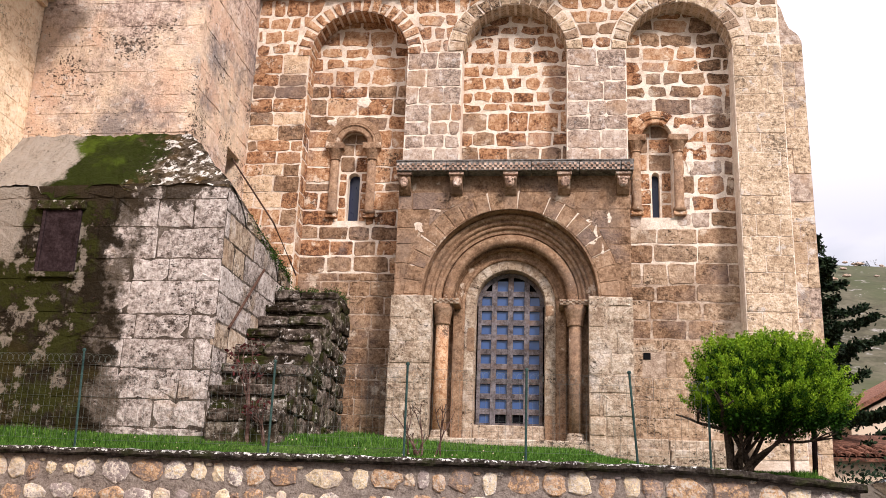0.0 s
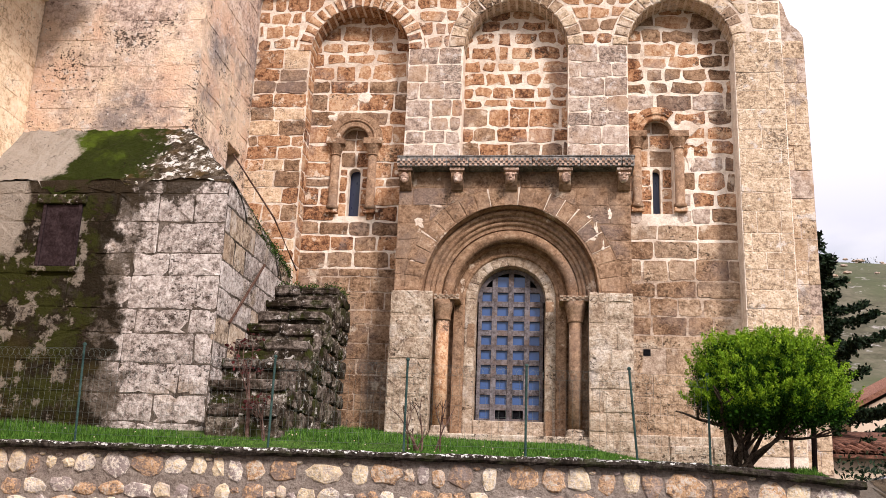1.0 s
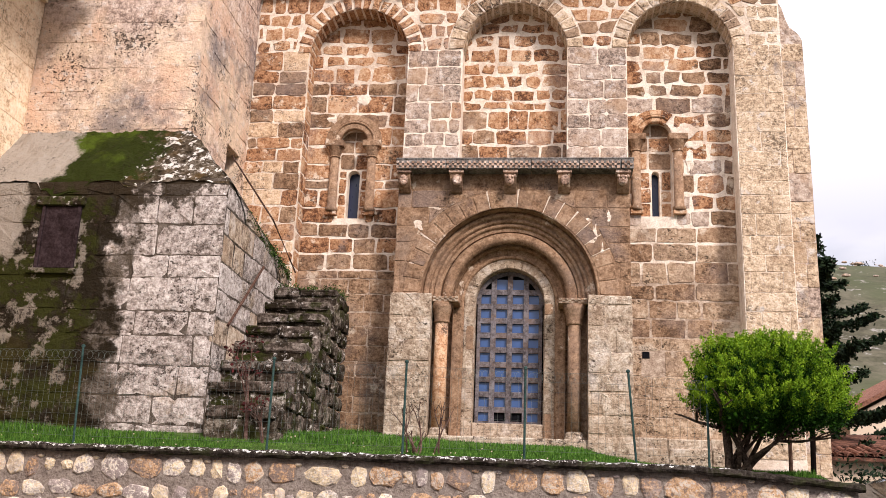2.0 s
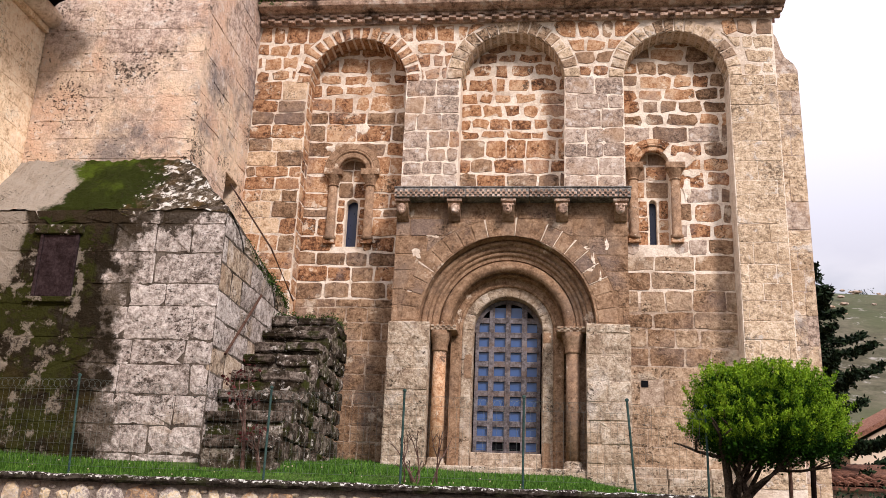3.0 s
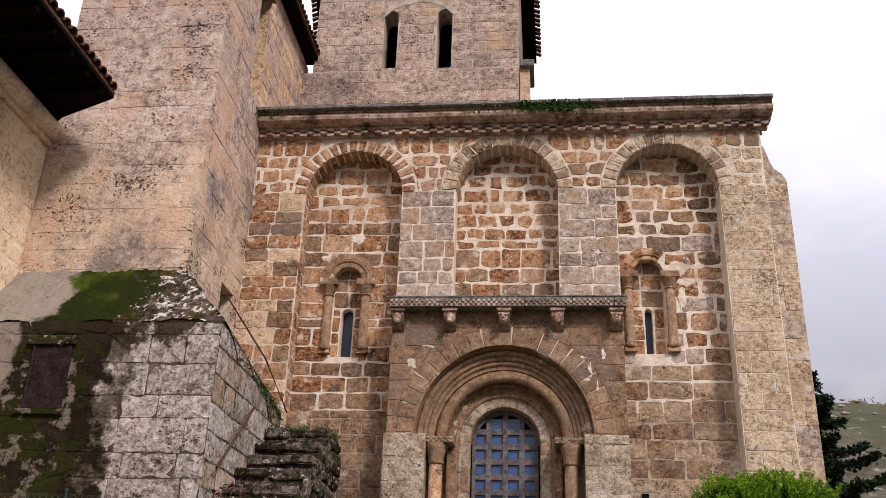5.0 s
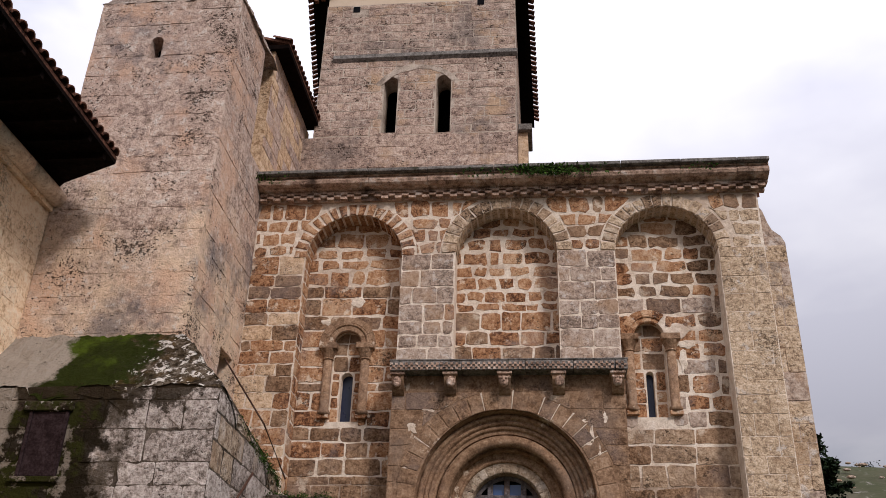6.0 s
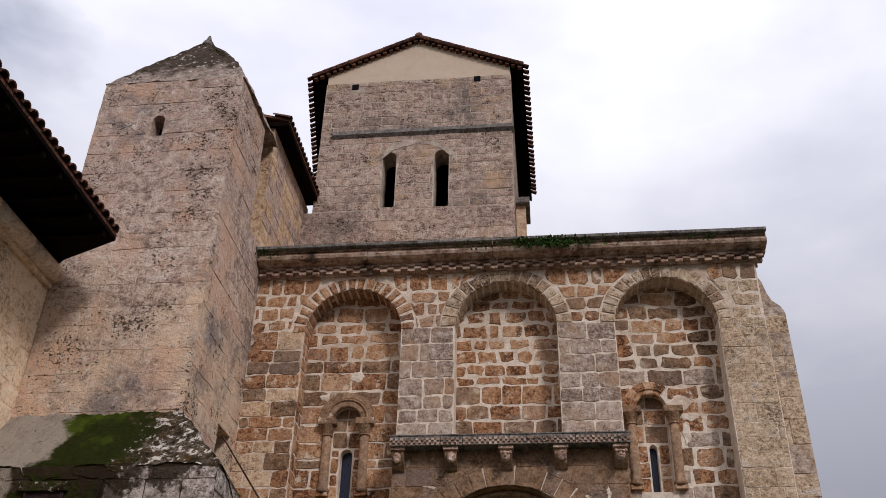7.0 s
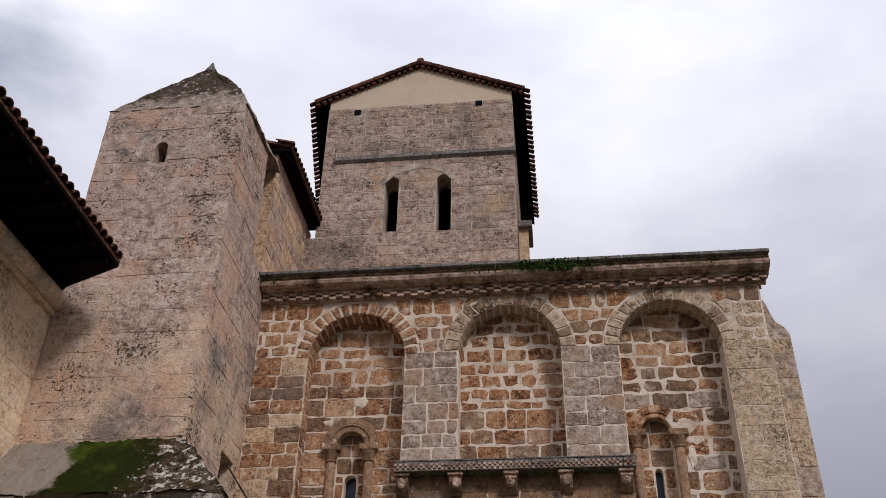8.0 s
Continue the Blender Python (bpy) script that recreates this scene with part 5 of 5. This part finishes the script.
for v in bm.verts:
    f = min(1, max(0, (v.co.y - 9) / 4))
    v.co.z = (0.86 * f) + (0.05 if v.co.z > (v.co.y - 9) / 15 * 0.85 + 0.02 else -0.3)
tagged(part("pavement", bm, M_ASPHALT), "side lane rising past the churchyard", "lane", kind="structure")

CAR = thing("parked_car", "dark blue parked car with glossy paint", "car", at=(5.75, 15.6, 0.9))
prof = [(-2.1, 0.3), (2.1, 0.3), (2.15, 0.55), (2.0, 0.85), (1.1, 0.95), (0.45, 1.38), (-0.9, 1.42), (-1.75, 1.0), (-2.1, 0.9)]
bm = prism(bmesh.new(), prof, -0.85, 0.85, "x")
for v in bm.verts:
    if v.co.z > 1.2:
        v.co.x *= 0.78
bmesh.ops.bevel(bm, geom=list(bm.edges), offset=0.05, segments=2, affect="EDGES")
part("body", bm, M_CARPAINT, CAR, smooth=True)
for s in (-1, 1):
    bm = prism(bmesh.new(), [(0.95, 0.98), (0.42, 1.32), (-0.85, 1.36), (-1.5, 1.0)], s * 0.80, s * 0.84, "x")
    for v in bm.verts:
        if v.co.z > 1.2:
            v.co.x *= 0.86
    part("side_window", bm, M_CARGLASS, CAR)
    for y in (-1.3, 1.35):
        bm = bmesh.new()
        bmesh.ops.create_cone(bm, cap_ends=True, segments=24, radius1=0.31, radius2=0.31, depth=0.2, matrix=Matrix.Translation((s * 0.78, y, 0.31)) @ Matrix.Rotation(math.pi / 2, 4, "Y"))
        wh = part("wheel", bm, M_RUBBER, CAR)
        bm = bmesh.new()
        bmesh.ops.create_cone(bm, cap_ends=True, segments=20, radius1=0.19, radius2=0.17, depth=0.22, matrix=Matrix.Translation((s * 0.785, y, 0.31)) @ Matrix.Rotation(math.pi / 2, 4, "Y"))
        part("rim", bm, M_WIRE, wh)
bm = boxed(-0.6, 0.6, 0.5, 1.05, 0.98, 1.02)
part("windscreen", prism(bmesh.new(), [(1.08, 0.99), (0.5, 1.36), (0.47, 1.34), (1.04, 0.96)], -0.62, 0.62, "x"), M_CARGLASS, CAR)
bm.free()

bm = bmesh.new()
for _ in range(700):
    p = Vector((rng.uniform(5.4, 9.5), rng.uniform(18.5, 19.6), rng.uniform(0.8, 2.72)))
    leaf_quads(bm, p, 10, 0.09, 0.1, 0.3)
tagged(part("hedge", bm, M_FIR), "dark green hedge beside the lane", "hedge", kind="stuff")

SHED = thing("shed", "low shed with a worn clay tile roof", "shed", at=(8.0, 21.5, 0.8))
inv = Matrix.Translation((-8, -21.5, -0.8))
for nm, bx, mt in (("wall", (5.9, 11, 21.2, 24, 0.7, 3.0), M_PLASTER), ("eave_board", (5.8, 11.1, 20.95, 21.2, 2.95, 3.02), M_DARKWOOD_SHADE)):
    bm = boxed(*bx)
    bm.transform(inv)
    part(nm, bm, mt, SHED)
bm = bmesh.new()
prism(bm, [(20.9, 2.98), (24.2, 3.75), (24.2, 3.68), (20.9, 2.91)], 5.75, 11.2, "x")
bm.transform(inv)
shed_roof = part("roof", bm, M_TILE, SHED, "worn clay tiles")
for r in range(3):
    tile_row(shed_roof, (-2.2, -0.62 + r * 0.38, 2.2 + r * 0.09), (0.2, 0, 0), 24, (0, 1, 0.23), 0.42, 0.085)

HOUSE = thing("house", "plastered house with a low tiled roof", "house", at=(11.5, 28, 0.8))
inv = Matrix.Translation((-11.5, -28, -0.8))
bm = prism(bmesh.new(), [(8.6, 0.5), (15, 0.5), (15, 4.7), (11.8, 6.3), (8.6, 4.55)], 28.0, 34.0)
bm.transform(inv)
part("wall", bm, M_PLASTER, HOUSE)
bm = prism(bmesh.new(), [(8.3, 4.5), (11.8, 6.42), (15.3, 4.6), (15.3, 4.75), (11.8, 6.57), (8.3, 4.65)], 27.7, 34.2)
bm.transform(inv)
part("roof", bm, M_TILE, HOUSE, "red clay tile roof")

# moss and small weeds along the annex edge and the landing
bm = bmesh.new()
for _ in range(700):
    k = rng.random()
    if k < 0.45:
        f = rng.random() ** 0.7
        p = Vector((AX1 + rng.uniform(-0.12, 0.05), 14.8 + 3.1 * f, 6.60 - 0.155 * (0.8 + 3.1 * f) + rng.uniform(-0.12, 0.06)))
    else:
        p = Vector((rng.uniform(-5.2, -4.0), rng.uniform(16.95, 17.9), 5.56 + rng.uniform(-0.05, 0.03)))
    leaf_quads(bm, p, 9, 0.035, 0.04, 0.5)
tagged(part("moss_tufts", bm, M_WEED), "dark green moss tufts on the annex edge and stair", "moss", kind="stuff")

# ---- single stones of the walls ----
circ = [(cx, zs, r + 0.34) for cx, zs, r in ARCHES]


def arcade_mat(p):
    u, v = p
    if 3.6 < u and v < 12:
        return M_PIER
    if (-3.06 < u < -1.85 or 0.3 < u < 1.65) and v < 11.2:
        return M_ORANGE if rng.random() < 0.14 else M_GREYSTONE
    if u < -5.2 and v < 11.2:
        return rng.choice((M_ORANGE, M_ORANGE, M_YELLOW, M_BROWN))
    if u > -0.2:
        return rng.choice((M_PORTAL, M_ORANGE))
    return M_ORANGE


for x0, x1, z0 in ((-6.44, -5.23, 5.6), (-3.05, -1.87, 8.45), (0.37, 1.59, 8.45), (3.78, 4.73, 2.7)):
    lay(FACADE, front(18.0), x0, x1, z0, 11.12, arcade_mat, high=(0.3, 0.46) if x0 > -4 else (0.26, 0.4), gap=0.009 if x0 > 3 else 0.026, jit=0.006 if x0 > 3 else 0.02, wide=(0.3, 0.95) if x0 > 3 else (0.36, 0.8))
lay(FACADE, front(18.0), -6.44, 4.73, 11.12, 12.47, arcade_mat, high=(0.24, 0.36), wide=(0.24, 0.6), gap=0.062, jit=0.03, circles=circ, limit=200)
for (cx, zs, r), mats in zip(ARCHES, ([M_ORANGE], [M_PIER, M_LOWER], [M_PIER, M_LOWER])):
    voussoirs(FACADE, cx, zs, r, r + 0.3, 18.0, mats, 18 if r < 1.1 else 17, gap=0.07 if cx < -3 else 0.035, jit=0.014)
    # stones of the soffit
    for i in range(20):
        a0, a1 = math.pi * i / 20 + 0.025, math.pi * (i + 1) / 20 - 0.025
        bm = bmesh.new()
        lo, hi = [], []
        for a in (a0, a1):
            for y in (18.02, 18.49):
                lo.append(bm.verts.new((cx - (r - 0.012) * math.cos(a), y, zs + (r - 0.012) * math.sin(a))))
                hi.append(bm.verts.new((cx - (r + 0.04) * math.cos(a), y, zs + (r + 0.04) * math.sin(a))))
        bm.faces.new((lo[0], lo[1], lo[3], lo[2]))
        for i0, i1 in ((0, 1), (1, 3), (3, 2), (2, 0)):
            bm.faces.new((lo[i0], lo[i1], hi[i1], hi[i0]))
        part("soffit_stone", bm, mats[0], FACADE)


def jamb_left(x):
    return lambda u, v, w: (x + w, u, v)


lay(FACADE, jamb_left(-5.225), 18.02, 18.49, 5.6, 11.1, [M_ORANGE], wide=(0.24, 0.47), gap=0.04)
HOLE_1, HOLE_2 = [(-4.56, -3.88, 7.45, 9.5)], [(1.88, 2.56, 7.53, 9.62)]
lay(NICHE, front(18.5), -5.28, -3.0, 2.6, 6.3, [M_BROWN], high=(0.3, 0.42), wide=(0.35, 0.8), gap=0.02, jit=0.012)
lay(NICHE, front(18.5), -5.28, -3.0, 6.3, 8.3, [M_ORANGE, M_BROWN], high=(0.3, 0.44), wide=(0.38, 0.85), gap=0.04, jit=0.018, holes=HOLE_1)
lay(NICHE, front(18.5), -5.28, -3.0, 8.3, 10.6, [M_ORANGE, M_ORANGE, M_BROWN], high=(0.3, 0.44), wide=(0.38, 0.9), gap=0.036, jit=0.02, holes=HOLE_1)
lay(NICHE, front(18.5), -5.28, -3.0, 10.6, 12.4, [M_ORANGE], high=(0.27, 0.4), wide=(0.35, 0.75), gap=0.068, jit=0.032)
lay(NICHE, front(18.5), -1.9, 0.4, 8.4, 9.9, [M_ORANGE, M_ORANGE, M_BROWN], high=(0.3, 0.46), wide=(0.34, 0.72), gap=0.04, jit=0.022)
lay(NICHE, front(18.5), -1.9, 0.4, 9.9, 12.4, [M_ORANGE], high=(0.22, 0.36), wide=(0.26, 0.6), gap=0.074, jit=0.032)
lay(NICHE, front(18.5), 1.55, 3.8, 2.6, 5.0, [M_LOWER], high=(0.34, 0.5), wide=(0.5, 1.1), gap=0.014, jit=0.01, holes=[(1.85, 2.01, 4.59, 4.74)])
lay(NICHE, front(18.5), 1.55, 3.8, 5.0, 7.3, [M_BROWN, M_LOWER], high=(0.32, 0.46), wide=(0.4, 0.9), gap=0.034, jit=0.018)
lay(NICHE, front(18.5), 1.55, 3.8, 7.3, 10.2, lambda p: rng.choice((M_BROWN, M_ORANGE, M_GREYSTONE)), high=(0.28, 0.44), wide=(0.32, 0.8), gap=0.058, jit=0.03, holes=HOLE_2)
lay(NICHE, front(18.5), 1.55, 3.8, 10.2, 12.4, lambda p: rng.choice((M_ORANGE, M_BROWN)), high=(0.28, 0.4), wide=(0.32, 0.8), gap=0.06, jit=0.03)
for cx, z0, z1, hw, rw, zs in SLITS:
    for a, b in ((cx - rw, cx - hw - 0.02), (cx + hw + 0.02, cx + rw)):
        lay(NICHE, front(18.74), a, b, z0, z1, [M_ORANGE], wide=(0.3, 0.4), gap=0.035)
    lay(NICHE, front(18.74), cx - rw, cx + rw, z1 + 0.02, zs + rw, [M_ORANGE, M_PORTAL], wide=(0.3, 0.4), gap=0.035)
# remains of old mortar beside the crumbled window arch
for cu, cv, ru, rv in ((2.82, 9.42, 0.26, 0.2), (2.72, 9.2, 0.16, 0.2), (3.0, 9.1, 0.2, 0.12), (2.9, 8.75, 0.1, 0.3), (-4.05, 10.2, 0.2, 0.16), (-4.75, 9.72, 0.14, 0.1)):
    pts = [(cu + ru * rng.uniform(0.6, 1.1) * math.cos(math.tau * i / 16), cv + rv * rng.uniform(0.6, 1.1) * math.sin(math.tau * i / 16)) for i in range(16)]
    part("mortar_patch", stone_bm(pts, 0.018, front(18.5), 0.004, 0.02, 0.02), M_MORTAR, NICHE)
# portal front
lay(PORTAL, front(17.8), -3.06, 1.60, 5.7, 8.16, [M_PORTAL, M_PORTAL, M_BROWN], high=(0.3, 0.42), wide=(0.35, 0.8), gap=0.022, jit=0.006, circles=[(PCX, PZS + 0.02, 2.2)], thick=(0.004, 0.01))
voussoirs(PORTAL, PCX, PZS + 0.06, 1.78, 2.14, 17.8, [M_PORTAL, M_PORTAL, M_BROWN], 21, gap=0.025, thick=0.012)
voussoirs(PORTAL, PCX, PZS + 0.04, 0.705, 0.90, 18.445, [M_PLINTH], 15, gap=0.01, thick=0.01)
for s in (-1, 1):
    a, b = sorted((PCX + s * 0.905, PCX + s * 0.705))
    lay(PORTAL, front(18.445), a, b, 2.93, PZS + 0.02, [M_PLINTH, M_PORTAL], high=(0.35, 0.6), wide=(0.3, 0.4), gap=0.012, thick=(0.006, 0.012), jit=0.004)
for a, b in ((-3.09, -2.26), (0.76, 1.61)):
    lay(PORTAL, front(17.66), a, b, 2.6, 5.68, [M_PLINTH], high=(0.34, 0.5), wide=(0.4, 0.85), gap=0.02, jit=0.01, dome=0.01, edge=0.02)
# scraps of old plaster on the portal front
for cu, cv, ru, rv in ((-2.62, 7.15, 0.16, 0.2), (-2.5, 6.72, 0.08, 0.12), (-2.72, 6.3, 0.06, 0.05), (-2.3, 7.45, 0.2, 0.07), (0.92, 6.95, 0.05, 0.2), (1.05, 6.62, 0.04, 0.16), (0.72, 7.22, 0.14, 0.06), (1.22, 7.3, 0.12, 0.16), (0.86, 6.78, 0.16, 0.035)):
    pts = [(cu + ru * q * math.cos(math.tau * i / 22), cv + rv * q * math.sin(math.tau * i / 22)) for i, q in enumerate(rng.uniform(0.35, 1.1) for _ in range(22))]
    part("plaster_scrap", stone_bm(pts, 0.009, front(17.8), 0.001, 0.004, 0.005), M_MORTAR, PORTAL)
# pale mortar left in the joints of the arch ring
for i in (4, 9, 11, 13, 14, 15, 16, 17, 18):
    a, w = math.pi * i / 21, rng.uniform(0.008, 0.018)
    pts = [(1.79, a - w / 4), (1.95, a - w / 3), (2.16, a - w / 2), (2.18, a + w / 2), (1.98, a + w / 3), (1.79, a + w / 4)]
    part("joint_mortar", stone_bm([(PCX - r * math.cos(q), PZS + 0.06 + r * math.sin(q)) for r, q in pts], 0.016, front(17.8), 0.001, 0.003, 0.005), M_MORTAR, PORTAL)
# buttress, turret, nave, wing
lay(BUTTRESS, front(18.3), 4.75, 5.26, 1.6, 11.3, [M_PIER, M_PIER, M_GREYSTONE], high=(0.34, 0.6), wide=(0.25, 0.56), gap=0.012)
lay(TURRET, front(TY0), TX0, TX1, 7.6, TZ - 0.02, [M_TURRET], high=(0.34, 0.56), wide=(0.4, 1.4), gap=0.006, jit=0.012, thick=(0.002, 0.014), holes=[(-8.33, -8.01, 14.38, 15.0)])
lay(TURRET, facing_right(TX1), TY0, 16.8, 7.2, TZ - 0.05, [M_TURRET], high=(0.36, 0.48), wide=(0.5, 1.0), gap=0.006, jit=0.012, thick=(0.002, 0.014))
lay(TURRET, facing_right(-6.44), 16.8, 17.98, 8.5, 13.1, [M_TURRET], high=(0.36, 0.48), wide=(0.5, 1.0), gap=0.006, jit=0.012, thick=(0.002, 0.014))
lay(NAVE, facing_right(-6.46), 17.6, 20.9, 13.1, 16.68, [M_YELLOW, M_TURRET], high=(0.3, 0.42), wide=(0.4, 0.8), gap=0.02)
lay(WING, facing_right(-9.62), 10.5, 14.94, 6.5, 10.58, [M_PALEYELLOW], high=(0.36, 0.46), wide=(0.5, 1.0), gap=0.015, thick=(0.003, 0.01))
# annex and stair flank
lay(ANNEX, front(AY), -10.6, AX1, 2.3, AZ - 0.08, [M_ANNEX], high=(0.36, 0.56), wide=(0.45, 1.25), gap=0.007, jit=0.012, dome=0.012, edge=0.014, holes=[(-8.42, -7.7, 5.1, 6.3)])
lay(ANNEX, facing_right(AX1), AY, 17.9, 2.3, 6.75, [M_ANNEX, M_ANNEX, M_PLINTH], top=lambda y: 6.66 - (y - 14) * 0.155, high=(0.38, 0.5), wide=(0.5, 1.0), gap=0.012, jit=0.01, dome=0.008, edge=0.018)
lay(STAIR, facing_right(SX1), 13.72, 17.93, 2.35, 5.5, [M_MOSSY, M_MOSSY, M_STEP], top=stair_top, high=(0.26, 0.42), wide=(0.3, 0.7), gap=0.03, jit=0.03, thick=(0.01, 0.06), dome=0.02, edge=0.03)
# bell tower
lay(wallb, front(BY), BX0, BX1, bz(17.16), bz(22.18), [M_BELFRY], high=(0.26, 0.36), wide=(0.4, 0.85), gap=0.022, jit=0.012, thick=(0.003, 0.01),
    holes=[(c - h - 0.02, c + h + 0.02, z0, z1 + 0.05) for c, h, z0, z1 in WINS] + [(a * K - 0.12, a * K + 0.12, bz(b) - 0.1, bz(b) + 0.1) for a, b in ((-5.62, 22.02), (-1.69, 22.08))])
arc_c, arc_z = (WINS[0][0] + WINS[1][0]) / 2, bz(18.0)
outer = [(arc_c + 1.5 * math.cos(math.pi * (0.2 + 0.6 * i / 20)) + rng.uniform(-0.02, 0.02), arc_z + 1.62 * math.sin(math.pi * (0.2 + 0.6 * i / 20)) + rng.uniform(-0.03, 0.05)) for i in range(21)]
inner = [(arc_c + 1.36 * math.cos(math.pi * (0.8 - 0.6 * i / 20)) + rng.uniform(-0.02, 0.02), arc_z + 1.46 * math.sin(math.pi * (0.8 - 0.6 * i / 20)) + rng.uniform(-0.05, 0.03)) for i in range(21)]
part("arch_scar", prism(bmesh.new(), outer + inner, BY - 0.016, BY + 0.02), M_PALEJOINT, wallb, "pale mortar scar of a relieving arch")
lay(wallb, front(BY - 0.1), BX0 - 0.25, BX1 + 0.02, 12.9, bz(17.05), [M_BELFRY], high=(0.3, 0.4), wide=(0.5, 0.9), gap=0.014, thick=(0.003, 0.01))
# rubble of the churchyard wall
def rubble(parent, x0, x1, z0, z1, y):
    v = z1
    for row in range(4):
        u, tall = x0, (0.34, 0.24, 0.26, 0.24)[row]
        while u < x1 - 0.1:
            w = rng.choice((rng.uniform(0.3, 0.62), rng.uniform(0.16, 0.34))) if row == 0 else rng.uniform(0.14, 0.4)
            w = min(w, x1 - u)
            h = tall * rng.uniform(0.78, 1.05) if w > 0.2 else tall * rng.uniform(0.35, 0.9)
            cu, cv = u + w / 2, v - coping_drop(u) - tall / 2 + rng.uniform(-0.03, 0.03)
            ph, m = rng.uniform(0, 6.28), rng.choice((9, 10, 11))
            pts = []
            for i in range(m):
                a = math.tau * i / m + rng.uniform(-0.12, 0.12)
                k = 1.0 / max(abs(math.cos(a)), abs(math.sin(a))) ** 0.4 * rng.uniform(0.74, 1.04)
                pts.append((cu + w * 0.53 * k * math.cos(a), cv + h * 0.55 * k * math.sin(a)))
            part("rubble_stone", stone_bm(pts, rng.uniform(0.008, 0.03), front(y), 0.012, 0.02, 0.05), M_RUBBLE, parent)
            if rng.random() < 0.25 and row == 0:
                pu = [(cu + w / 2 + 0.02 + 0.05 * math.cos(math.tau * i / 7), v - 0.05 + 0.025 * math.sin(math.tau * i / 7)) for i in range(7)]
                part("rubble_stone", stone_bm(pu, 0.02, front(y), 0.006, 0.012, 0.04), M_RUBBLE, parent)
                u += 0.06
            u += w + rng.uniform(-0.01, 0.03)
        v -= tall + 0.01


rubble(YARD, -8.4, WALL_END, 1.2, 2.14, 12.62)
